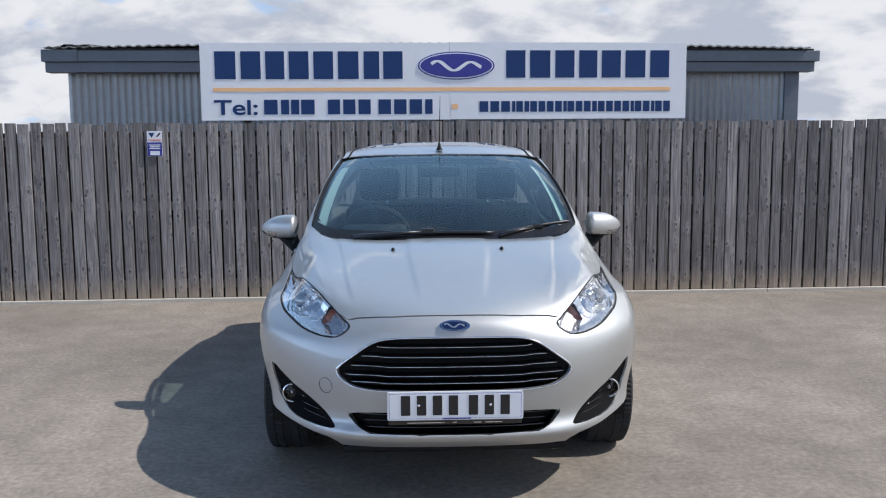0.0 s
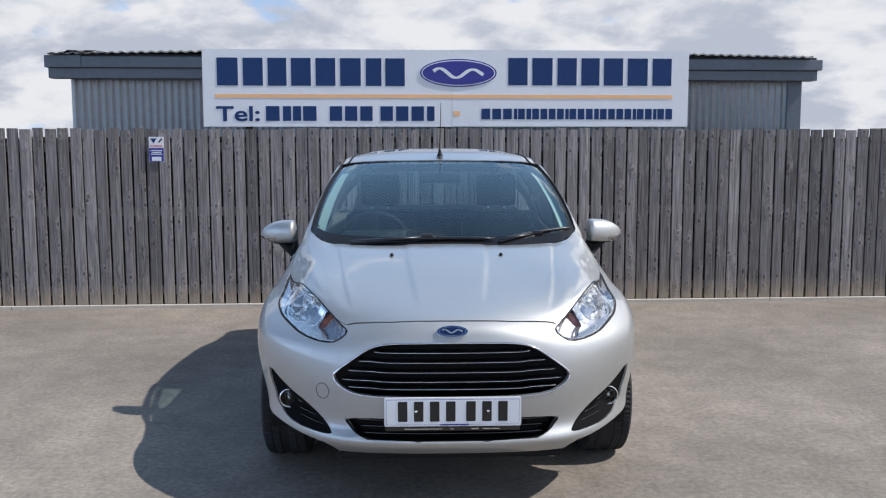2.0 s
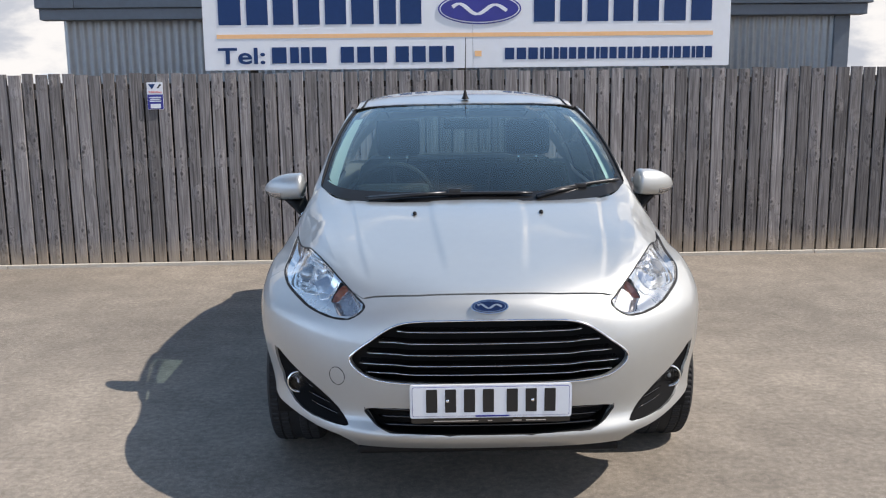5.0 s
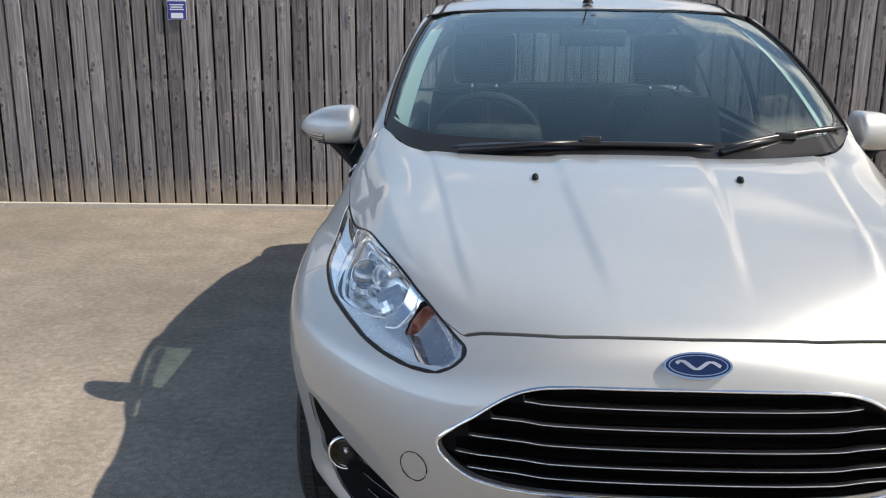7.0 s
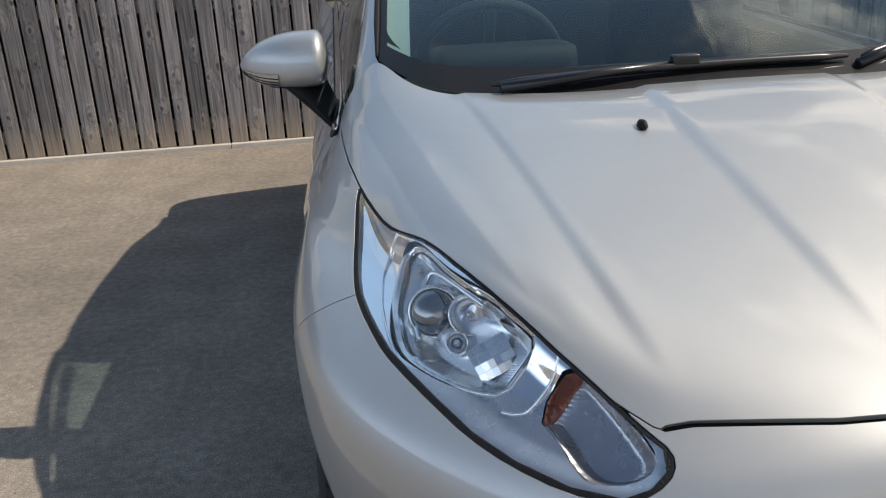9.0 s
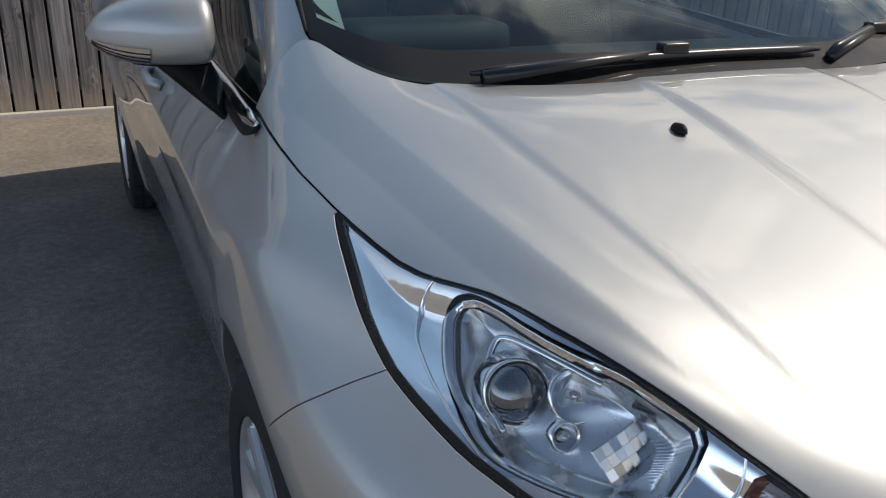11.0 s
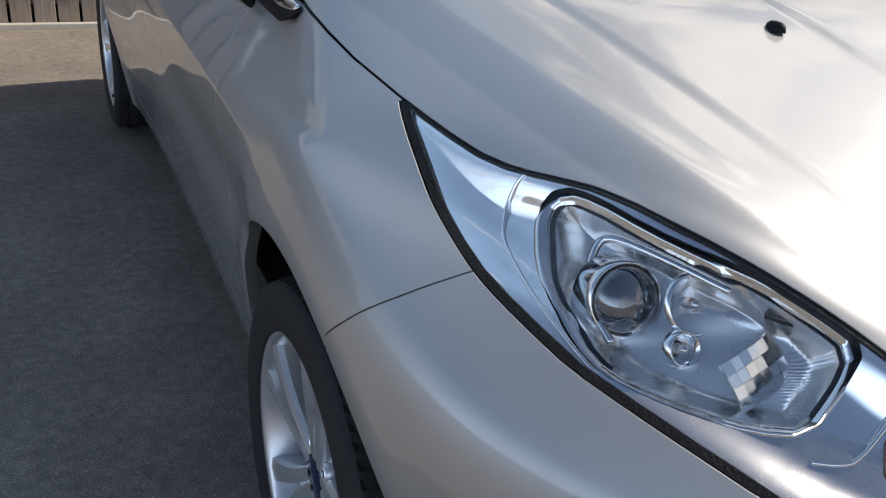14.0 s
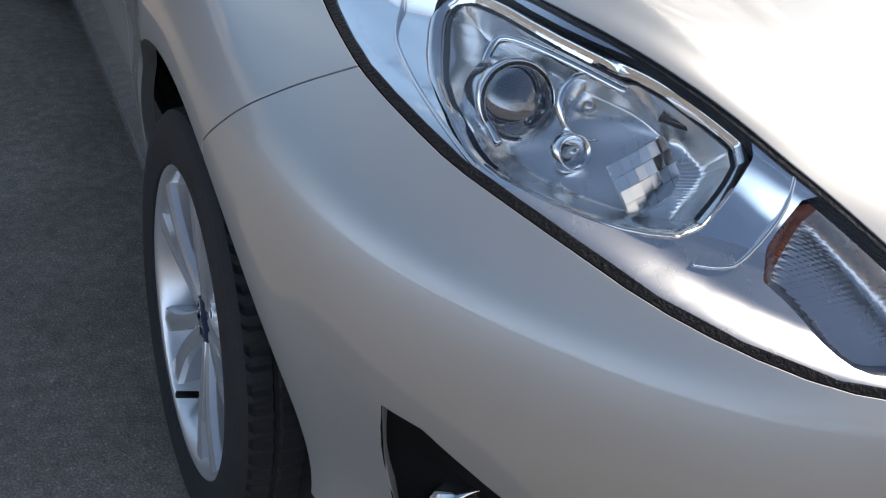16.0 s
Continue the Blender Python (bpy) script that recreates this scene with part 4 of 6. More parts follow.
def f_lamp(vn): return inside(np.abs(vn[:, 0]), vn[:, 1] + vn[:, 2], LAMP)
def f_hood(vn): return inside(np.abs(vn[:, 0]), vn[:, 1] + vn[:, 2], HOOD)
def f_grille(vn): return inside(vn[:, 0], vn[:, 2], GRILLE_S)
def f_intake(vn): return inside(vn[:, 0], vn[:, 2], INTAKE_S)
def f_fog(vn): return inside(vn[:, 0], vn[:, 2], FOG_S)
def f_seam(vn): return vn[:, 1] - np.interp(vn[:, 2], *SEAM)
def f_door(vn): return vn[:, 1] - np.interp(vn[:, 2], *DOOR)


HOOD_FORM = hood_form()
GRILLE_S, INTAKE_S, FOG_S, LAMP = smooth_outline(GRILLE, 2), smooth_outline(INTAKE, 1), smooth_outline(FOG, 1), smooth_outline(LAMP, 1)


def cut(vn, faces, *fields):
    for field in fields:
        vn, faces = clip(vn, faces, field)
    return vn, faces

# ---- the car ----
car = tagged(empty("car"), "silver five-door hatchback parked nose-out in front of the fence", "car")

g = skin_grid(0, 9.2, 231, 5.9, 11, 171)
hood = cut(*g, lambda q: f_hood(q) - np.where(q[:, 0] < .41, .0048, .0014))
panel("hood", *both(*hood), PAINT, car, "silver metallic hood with pressed lines")

# the lower edge sweeps up towards the wheel
CHIN_CUT = ((0, .40, .46, .50, .615, .693, .749, .787, .80), (.20, .20, .258, .278, .290, .299, .308, .336, .39))
g = skin_grid(0, 9.2, 251, 0, 8.0, 241)
bumper = cut(*g, lambda q: -f_hood(q) - np.where((np.abs(q[:, 0]) < .41), .0075, GAP), lambda q: -f_lamp(q) - GAP, lambda q: -f_seam(q) - GAP, lambda q: arch(q[:, 1], q[:, 2], FRONT_AXLE) - 1,
             lambda q: -f_grille(q), lambda q: -f_intake(q), lambda q: -f_fog(q),
             lambda q: q[:, 2] - np.interp(q[:, 0], *CHIN_CUT))
front_bumper = panel("front_bumper", *both(*bumper), PAINT, car, "silver painted front bumper", .016)

g = skin_grid(0, 4.6, 151, 5.6, 7.6, 91)
lip = cut(*g, lambda q: .018 - np.abs(f_hood(q)), lambda q: .415 - q[:, 0])
lip[0][:, :3] -= .014 * lip[0][:, 3:]
panel("hood_seal", *both(*lip), SEAL, car, "black rubber seal under the hood's front edge", 0)

g = skin_grid(4.7, 12.2, 281, 0, 11, 231)
wing = cut(*g, lambda q: -f_hood(q) - GAP, lambda q: -f_lamp(q) - GAP, lambda q: f_seam(q) - GAP, lambda q: arch(q[:, 1], q[:, 2], FRONT_AXLE) - 1,
           lambda q: -f_door(q) - GAP)
for side in (1, -1):
    panel("front_wing", *(wing if side > 0 else mirrored(*wing)), PAINT, car, depth=.02)

B_POST, C_POST = 2.12, 2.98
g = skin_grid(10.2, 14.8, 131, 0, 11, 121)
doors = (cut(*g, lambda q: f_door(q) - GAP, lambda q: B_POST - GAP - q[:, 1], lambda q: q[:, 2] - .272),
         cut(*g, lambda q: q[:, 1] - B_POST - GAP, lambda q: C_POST - GAP - q[:, 1] - .25 * np.clip(.62 - q[:, 2], 0, 1), lambda q: q[:, 2] - .272, lambda q: arch(q[:, 1], q[:, 2], REAR_AXLE) - 1))
sill = cut(*g, lambda q: .269 - q[:, 2], lambda q: q[:, 1] - 1.16, lambda q: arch(q[:, 1], q[:, 2], FRONT_AXLE) - 1, lambda q: 3.1 - q[:, 1], lambda q: arch(q[:, 1], q[:, 2], REAR_AXLE) - 1)
g = skin_grid(13.2, 19, 131, 0, 11, 91)
quarter = cut(*g, lambda q: q[:, 1] - C_POST - GAP + .25 * np.clip(.62 - q[:, 2], 0, 1), lambda q: arch(q[:, 1], q[:, 2], REAR_AXLE) - 1)
for side in (1, -1):
    turn = (lambda q: q) if side > 0 else (lambda q: mirrored(*q))
    for d, (yy, zz) in zip(doors, ((2.02, .80), (2.86, .84))):
        door = panel("door", *turn(d), PAINT, car, depth=.02)
        grip = [(side * x, y, z) for x, y, z in ((.812, yy - .19, zz), (.830, yy - .165, zz + .004), (.836, yy - .09, zz + .006), (.832, yy - .015, zz + .004), (.812, yy + .01, zz))]
        part("handle", tube(grip, .012, 10), PAINT, door)
    panel("sill", *turn(sill), PAINT, car, depth=.02)
    panel("rear_quarter", *turn(quarter), PAINT, car, depth=.01)

# underside and firewall close the body
part("underbody", box(-.56, .56, .30, 3.60, .20, .24, bevel=.02), BLACK, car)
part("undertray", box(-.44, .44, .10, .31, .205, .235, bevel=.01), BLACK, car)
part("bulkhead", box(-.66, .66, 1.02, 1.06, .24, .93, bevel=.01), BLACK, car)
for side in (1, -1):
    for axle in (FRONT_AXLE, REAR_AXLE):
        bm = bmesh.new()
        ring = [(axle + .375 * math.cos(a), HUB_Z + .39 * math.sin(a)) for a in (math.pi * k / 24 - .25 for k in range(28))]
        for xx in (.765, .48):
            for y, z in ring:
                bm.verts.new((side * xx, y, z))
        bm.verts.ensure_lookup_table()
        n = len(ring)
        for i in range(n - 1):
            bm.faces.new((bm.verts[i], bm.verts[i + 1], bm.verts[n + i + 1], bm.verts[n + i]))
        bm.faces.new([bm.verts[n + i] for i in range(n)])
        part("wheel_arch_liner", bm, BLACK, car)


# ---- grille, intake, plate, fog lamps ----
def nose_y(x, z):
    """How far back the nose stands at a place across and up."""
    k = np.argmin((NOSE[:, 0] - abs(x)) ** 2 + (NOSE[:, 2] - z) ** 2)
    return float(NOSE[k, 1])


NOSE = skin_grid(0, 7, 141, 0, 7, 141)[0]


def frame_band(outline, w_in, w_out, proud, back, k_lo=None):
    """A trim frame that follows an outline on the nose."""
    bm = bmesh.new()
    n = len(outline)
    rings = []
    for i, (x, z) in enumerate(outline):
        ax, az = outline[i - 1]
        bx, bz = outline[(i + 1) % n]
        t = Vector((bx - ax, bz - az)).normalized()
        nx, nz = t.y, -t.x
        ring = []
        for off, d in ((w_out, .004), (w_out * .5, -proud), (-w_in * .5, -proud), (-w_in, .004), (-w_in * 1.2, back)):
            ring.append(bm.verts.new((x + nx * off, nose_y(x, z) + d, z + nz * off)))
        rings.append(ring)
    for i in range(n):
        a, b = rings[i], rings[(i + 1) % n]
        for j in range(4):
            bm.faces.new((a[j], a[j + 1], b[j + 1], b[j]))
    bmesh.ops.recalc_face_normals(bm, faces=bm.faces)
    return bm


def closed_outline(half):
    """The whole symmetrical outline from its right half."""
    right = [p for p in half if p[0] >= 0.004]
    mid = sum(q[1] for q in right) / len(right)
    right.sort(key=lambda p: math.atan2(p[1] - mid, p[0]), reverse=True)
    return right + [(-x, z) for x, z in right[::-1]]


grille_loop = closed_outline(smooth_outline(GRILLE, 2))
grille_frame = part("grille_frame", frame_band(grille_loop, .0055, .001, .003, .05), CHROME, car, "polished chrome grille surround")
part("grille_back", slab([(x * 1.02, z) for x, z in grille_loop], .01, pose(0, .105, 0)), BLACK, grille_frame, smooth=False)
for k in range(5):
    z, span = ((.644, .300), (.607, .360), (.5695, .400), (.534, .424), (.5055, .402))[k]
    xs = [span * (2 * i / 40 - 1) for i in range(41)]
    def ridge_z(x): return z + .004 * ease(np.array((abs(x) - .26) / .05)) * 1.0
    pts = [(x, nose_y(x, z) + .012, float(ridge_z(x))) for x in xs]
    bm = bmesh.new()
    rings = [[bm.verts.new((x, y + d, q + h)) for d, h in ((0, .0035), (-.006, .0), (0, -.0045), (.05, -.012), (.05, .004))] for x, y, q in pts]
    for a, b in zip(rings, rings[1:]):
        for j in range(5):
            bm.faces.new((a[j], a[(j + 1) % 5], b[(j + 1) % 5], b[j]))
    bmesh.ops.recalc_face_normals(bm, faces=bm.faces)
    slat = part("slat", bm, GLOSS, grille_frame, "gloss black slat with a chrome edge", smooth=False)
    part("edge_strip", tube([(x, y - .006, q + .0005) for x, y, q in pts], .0012, 6), CHROME, slat)
intake_loop = closed_outline(smooth_outline(INTAKE, 1))
part("lower_intake", frame_band(intake_loop, .010, .002, .001, .07), BLACK, car, "black plastic lower intake")
part("intake_back", slab([(x, z) for x, z in intake_loop], .01, pose(0, .12, 0)), BLACK, car, smooth=False)
for z in (.372, .348, .324):
    span = max(x for x, q in intake_loop if abs(q - z) < .02) - .03
    pts = [(x, nose_y(x, z) + .035, z) for x in (span * (2 * i / 30 - 1) for i in range(31))]
    part("intake_bar", tube(pts, .0045, 6), GLOSS, car)

plate_pose = pose(0, -.012, .4235, 3)
plate = part("number_plate", slab(round_rect(.523, .113, .008), .008, plate_pose), PLATE, car, "white front number plate with dark print", smooth=False)
part("plate_border", slab(round_rect(.508, .100, .006), .0012, plate_pose @ pose(0, -.001, 0)), ROYAL, plate, smooth=False)
part("plate_field", slab(round_rect(.5055, .0975, .006), .0012, plate_pose @ pose(0, -.002, 0)), PLATE, plate, smooth=False)
for x in (-.195, -.134, -.073, -.012, .065, .126, .187):
    part("print_bar", slab(round_rect(.036, .079, .003), .001, plate_pose @ pose(x + .004, -.003, .003)), INK, plate, smooth=False)
for x in (-.14, .135):
    part("screw", lathe([(0, -.0062), (.0045, -.0058), (.006, -.003), (.006, 0)], 16, "y", (x, -.013, .427)), CHROME, plate)
for x0, x1 in ((-.05, .06),):
    part("print_bar", slab([(x0, -.052), (x1, -.052), (x1, -.047), (x0, -.047)], .001, plate_pose @ pose(0, -.0035, 0)), ROYAL, plate, smooth=False)
holder = part("plate_holder", slab(round_rect(.515, .03, .006), .006, pose(0, -.004, .363, 3)), GLOSS, car, "black plate holder with small pale print", smooth=False)
for x0, x1 in ((-.185, -.04), (-.01, .005), (.07, .10), (.115, .18)):
    part("print_bar", slab([(x0, -.0035), (x1, -.0035), (x1, .0), (x0, .0)], .0008, pose(0, -.0052, .357, 3)), SATIN, holder, smooth=False)


def oval_badge(parent, at, tilt, a, b):
    badge = part("badge", slab(ellipse(a, b), .012, pose(*at, tilt)), CHROME, parent, "oval badge with chrome rim and dark blue field", smooth=False)
    part("badge_field", slab(ellipse(a * .93, b * .87), .003, pose(*at, tilt) @ pose(0, -.0015, 0)), DEEP_BLUE, badge, smooth=False)
    part("badge_ring", slab(ellipse(a * .86, b * .76), .002, pose(*at, tilt) @ pose(0, -.002, 0)), CHROME, badge, smooth=False)
    part("badge_middle", slab(ellipse(a * .82, b * .70), .002, pose(*at, tilt) @ pose(0, -.0026, 0)), DEEP_BLUE, badge, smooth=False)
    part("badge_ribbon", flourish(a * .64, b * .50, b * .32, .002, pose(*at, tilt) @ pose(0, -.0032, 0)), SATIN, badge, smooth=False)


oval_badge(car, (0, .0245, .7275), -33, .0605, .0245)
part("tow_eye_cap", tube([(-.505 + .0262 * math.cos(a), nose_y(.505 - .0262 * math.cos(a), .484 + .031 * math.sin(a)) - .0005, .484 + .031 * math.sin(a)) for a in (2 * math.pi * k / 40 for k in range(40))], .0011, 5, True), BLACK, front_bumper, "round tow eye cover outline")

for side in (1, -1):
    loop = [(side * x, z) for x, z in FOG_S]
    pocket = part("fog_lamp_pocket", frame_band(loop if side > 0 else loop[::-1], .0008, .0006, .0, .008), POCKET, car, "black plastic fog lamp surround")
    bm = bmesh.new()
    vs = [bm.verts.new((side * x, nose_y(x, z) + .0095, z)) for x, z in FOG_S]
    mid = bm.verts.new((side * .62, nose_y(.62, .38) + .07, .38))
    for i in range(len(vs)):
        bm.faces.new((vs[i], vs[(i + 1) % len(vs)], mid))
    bmesh.ops.recalc_face_normals(bm, faces=bm.faces)
    part("pocket_back", bm, POCKET, pocket, smooth=False)
    fx, fz = side * .668, .394
    fy = .312
    ring = part("fog_lamp", lathe([(.039, .02), (.0415, .0), (.039, -.005), (.0355, -.004), (.034, .012)], 40, "y", (fx, fy, fz)), CHROME, pocket, "round fog lamp with chrome ring")
    part("reflector", lathe([(.034, .010), (.028, .022), (.015, .032), (.0, .036)], 32, "y", (fx, fy, fz)), DARK_CHROME, ring)
    part("bulb", lathe([(0, -.002), (.007, .0), (.009, .01), (.008, .03)], 20, "y", (fx, fy + .004, fz)), SATIN, ring)
    lens = part("lens", lathe([(0, -.004), (.018, -.003), (.035, .003)], 32, "y", (fx, fy, fz)), CLEAR, ring)
    lens.visible_shadow = False
    for k in range(3):
        z0 = .352 + .022 * k
        pts = [(side * x, nose_y(x, z0) + .03 + .012 * k, z0 - .01 + .15 * (x - .55)) for x in (.50 + .02 * k, .54 + .02 * k, .58 + .02 * k, .61 + .012 * k)]
        part("rib", tube(pts, .0025, 6), GLOSS, pocket)

# ---- headlamps ----
CAVITY = smooth_outline([(.684, 1.320), (.674, 1.356), (.658, 1.368), (.645, 1.341), (.625, 1.272), (.600, 1.216), (.569, 1.161), (.545, 1.105), (.527, 1.065), (.554, 1.020), (.579, .988),
                         (.611, 1.007), (.641, 1.040), (.666, 1.076), (.687, 1.116), (.696, 1.165), (.695, 1.244)], 1)
AMBER_CELL = smooth_outline([(.490, 1.016), (.545, .935), (.524, .885), (.513, .836), (.500, .806), (.474, .794), (.439, .799), (.421, .828), (.434, .878), (.457, .938)], 1)


def lamp_field(outline):
    return lambda q: inside(q[:, 0], q[:, 1] + q[:, 2], outline)


def pushed(vn, faces, depth):
    """Moves a piece of skin inward by depth (a number for each point) and finds its new normals."""
    d = depth(vn)
    p = vn[:, :3] - d[:, None] * vn[:, 3:]
    nrm = np.zeros_like(p)
    for f in faces:
        a, b, c = p[f[0]], p[f[1]], p[f[2]]
        q = np.cross(b - a, c - a)
        for i in f:
            nrm[i] += q
    nrm /= np.linalg.norm(nrm, axis=1, keepdims=True) + 1e-15
    return np.concatenate([p, nrm], 1), faces


g = skin_grid(1.6, 7.6, 231, 5.6, 10.2, 231)
lamp_skin = cut(*g, lambda q: f_lamp(q) - .0004)


def near_line(q, line):
    """Distance to an open outline on the skin."""
    px, py, best = q[:, 0], q[:, 1] + q[:, 2], 1e9
    for (ax, ay), (bx, by) in zip(line, line[1:]):
        t = np.clip(((px - ax) * (bx - ax) + (py - ay) * (by - ay)) / ((bx - ax) ** 2 + (by - ay) ** 2), 0, 1)
        best = np.minimum(best, np.hypot(px - ax - t * (bx - ax), py - ay - t * (by - ay)))
    return best


lamp_edge = lambda q: np.minimum(near_line(q, LAMP_LOW) - .0082, near_line(q, LAMP_LOW[-1:] + LAMP_TOP + LAMP_LOW[:1]) - .0040)
lamp_seal = cut(*lamp_skin, lambda q: -lamp_edge(q))
lamp_glass = cut(*lamp_skin, lambda q: lamp_edge(q) + .001)
f_cav, f_amb = lamp_field(CAVITY), lamp_field(AMBER_CELL)
bezel = cut(*lamp_skin, lambda q: lamp_edge(q) + .0015, lambda q: -f_cav(q) - .006, lambda q: -f_amb(q))
def pieces(vn, faces):
    """The connected pieces of a mesh, but for slivers."""
    root = list(range(len(vn)))
    def find(i):
        while root[i] != i:
            root[i] = root[root[i]]
            i = root[i]
        return i
    for f in faces:
        for i in f[1:]:
            root[find(i)] = find(f[0])
    groups = collections.defaultdict(list)
    for f in faces:
        groups[find(f[0])].append(f)
    out = []
    for kept in groups.values():
        if len(kept) > 25:
            ids = sorted({i for f in kept for i in f})
            at = {i: k for k, i in enumerate(ids)}
            out.append((vn[ids], [tuple(at[i] for i in f) for f in kept]))
    return out


bezel_chrome = cut(*bezel, lambda q: q[:, 1] + q[:, 2] - 1.10 - .9 * (q[:, 0] - .70))
bezel_satin = cut(*bezel, lambda q: 1.10 + .9 * (q[:, 0] - .70) - q[:, 1] - q[:, 2])
edge_skin = skin_grid(2.4, 6.8, 300, 6.0, 9.6, 340)
cavity_band = cut(*edge_skin, lambda q: .008 - np.abs(f_cav(q) + .003) * 2)
floor_line = [(.570, .990), (.611, 1.007), (.666, 1.076), (.684, 1.112)]
cavity_line = cut(*edge_skin, lambda q: .0013 - np.abs(f_cav(q) - .0030), lambda q: near_line(q, floor_line) - .010)
fine_skin = skin_grid(2.6, 6.6, 190, 6.2, 9.4, 330)
bowl = cut(*fine_skin, f_cav)
fine_skin = skin_grid(2.0, 4.6, 70, 5.6, 8.2, 420)
cell = cut(*fine_skin, f_amb)
amber_cut = lambda q: .020 - near_line(q, [(.486, 1.018), (.545, .937)])
cell_amber, cell_clear = cut(*cell, amber_cut), cut(*cell, lambda q: -amber_cut(q))
sink = lambda q: .004 + .016 * ease(f_lamp(q) / .05)


def bowl_depth(q):
    """Reflector floor with fluting at its inner end."""
    s = q[:, 1] + q[:, 2]
    flute = ease((.592 - q[:, 0]) / .012) * ease((1.105 - s) / .02) * ease(f_cav(q) / .015)
    return .026 + .030 * ease(f_cav(q) / .022) - .004 * np.exp(-((s - 1.15 - .5 * (q[:, 0] - .6)) / .022) ** 2) + .0005 * flute * np.sin((s - .35 * q[:, 0]) * 2 * math.pi / .0050)


def cell_depth(q):
    s = q[:, 1] + q[:, 2]
    return .026 + .018 * ease(f_amb(q) / .016) + .0006 * ease((f_amb(q) - .003) / .012) * np.sin(s * 2 * math.pi / .0058)


on_bezel = lambda q: sink(q) - .0006


def skin_loop(points, depth):
    out = []
    for x, s in points:
        k = np.argmin((lamp_skin[0][:, 0] - x) ** 2 + (lamp_skin[0][:, 1] + lamp_skin[0][:, 2] - s) ** 2)
        d = depth(lamp_skin[0][k:k + 1])[0] if callable(depth) else depth
        out.append(Vector(lamp_skin[0][k, :3] - d * lamp_skin[0][k, 3:]))
    return out


def rounded(points, times=2):
    """Corner cutting of an open line."""
    for _ in range(times):
        points = [points[0]] + [q for a, b in zip(points, points[1:]) for q in (a.lerp(b, .25), a.lerp(b, .75))] + [points[-1]]
    return points


for side in (1, -1):
    turn = (lambda q: q) if side > 0 else (lambda q: mirrored(*q))
    flip = lambda pts: [(side * p.x, p.y, p.z) for p in pts]
    seal = panel("headlamp", *turn(pushed(*lamp_seal, lambda q: .0012 + 0 * q[:, 0])), RIBBED, car, "headlamp with clear lens, projector and black seal", .02)
    lens = panel("lens", *turn(pushed(*lamp_glass, lambda q: -.0006 + 0 * q[:, 0])), CLEAR, seal, "clear polished lens", 0)
    lens.visible_shadow = False
    for piece in pieces(*bezel_chrome):
        panel("bezel", *turn(pushed(*piece, sink)), CHROME, seal, "bright chrome bezel", 0)
    for piece in pieces(*bezel_satin):
        panel("bezel", *turn(pushed(*piece, sink)), SATIN, seal, "satin silver bezel", 0)
    panel("reflector_bowl", *turn(pushed(*bowl, bowl_depth)), BOWL, seal, "chrome reflector bowl", 0)
    panel("indicator_cell", *turn(pushed(*cell_clear, cell_depth)), CELL, seal, "fluted silver indicator reflector", 0)
    panel("indicator_window", *turn(pushed(*cell_amber, cell_depth)), AMBER, seal, "amber fluted indicator corner", 0)
    # bright raised frame and dark gasket round the cavity
    panel("cavity_frame", *turn(pushed(*cavity_band, lambda q: .0165 + .004 * ease(np.abs(f_cav(q) + .004) / .006))), MIRRORED, seal, "bright raised cavity frame", .010)
    panel("cavity_gasket", *turn(pushed(*cavity_line, lambda q: .0245 + 0 * q[:, 0])), GLOSS, seal, "black line inside the frame", .004)
    line = skin_loop(((.645, 1.425), (.660, 1.415), (.677, 1.405), (.692, 1.388), (.702, 1.364), (.707, 1.335), (.709, 1.29), (.709, 1.245), (.704, 1.173), (.694, 1.11)), on_bezel)
    part("bezel_line", tube(flip(rounded(line)), .0024, 6), CHROME, seal)
    part("cell_line", tube(flip(rounded(skin_loop(((.486, 1.032), (.515, .988), (.552, .944), (.566, .946), (.582, .956)), on_bezel))), .0022, 6), CHROME, seal)
    inner = rounded(skin_loop(((.679, 1.155), (.678, 1.20), (.674, 1.247), (.660, 1.293), (.648, 1.298), (.620, 1.237), (.588, 1.174)), .032))
    part("inner_frame", tube(flip(inner), .0042, 8), CHROME, seal, "chrome moulding round the projector")
    # projector: dark glass dome in a thin chrome ring
    face = look((side * .633, .430, .767), (side * .82, -.46, 1.10)) @ pose(0, 0, 0, 90)
    def turned(prof, material, name, parent, label="", n=40, at=face, smooth=True):
        bm = lathe(prof, n, "y")
        bmesh.ops.transform(bm, matrix=at, verts=bm.verts)
        return part(name, bm, material, parent, label, smooth)
    pr = turned([(.040, .028), (.0375, .006), (.0365, -.001), (.0350, -.0032), (.0335, -.0032), (.0325, .002)], CHROME, "projector", seal, "projector lamp with chrome ring")
    turned([(.0334, .001), (.0322, -.0030), (.0316, -.0030), (.0312, .002)], GLOSS, "projector_gasket", pr)
    turned([(.0316, .0), (.0308, -.0045), (.027, -.0105), (.020, -.0155), (.011, -.0185), (0, -.0195)], LENSGLASS, "projector_lens", pr, "dark glass projector lens")
    bowl_at = look((side * .588, .388, .778), (side * .72, -.5, 1.2)) @ pose(0, 0, 0, 90)
    b2 = turned([(.030, .004), (.0285, -.003), (.027, -.002), (.0255, .006), (.021, .014), (.013, .020), (.005, .0225), (0, .023)], CHROME, "reflector", seal, "small chrome bowl", 28, bowl_at)
    turned([(0, -.004), (.004, -.003), (.0055, .004), (.0055, .022)], SATIN, "bulb", b2, "", 16, bowl_at)
    low_at = look((side * .610, .366, .748), (side * .74, -.5, 1.2)) @ pose(0, 0, 0, 90)
    b3 = turned([(.017, .012), (.0155, -.001), (.014, -.001), (.0125, .008), (.008, .013), (0, .015)], CHROME, "reflector", seal, "small chrome bowl", 20, low_at)
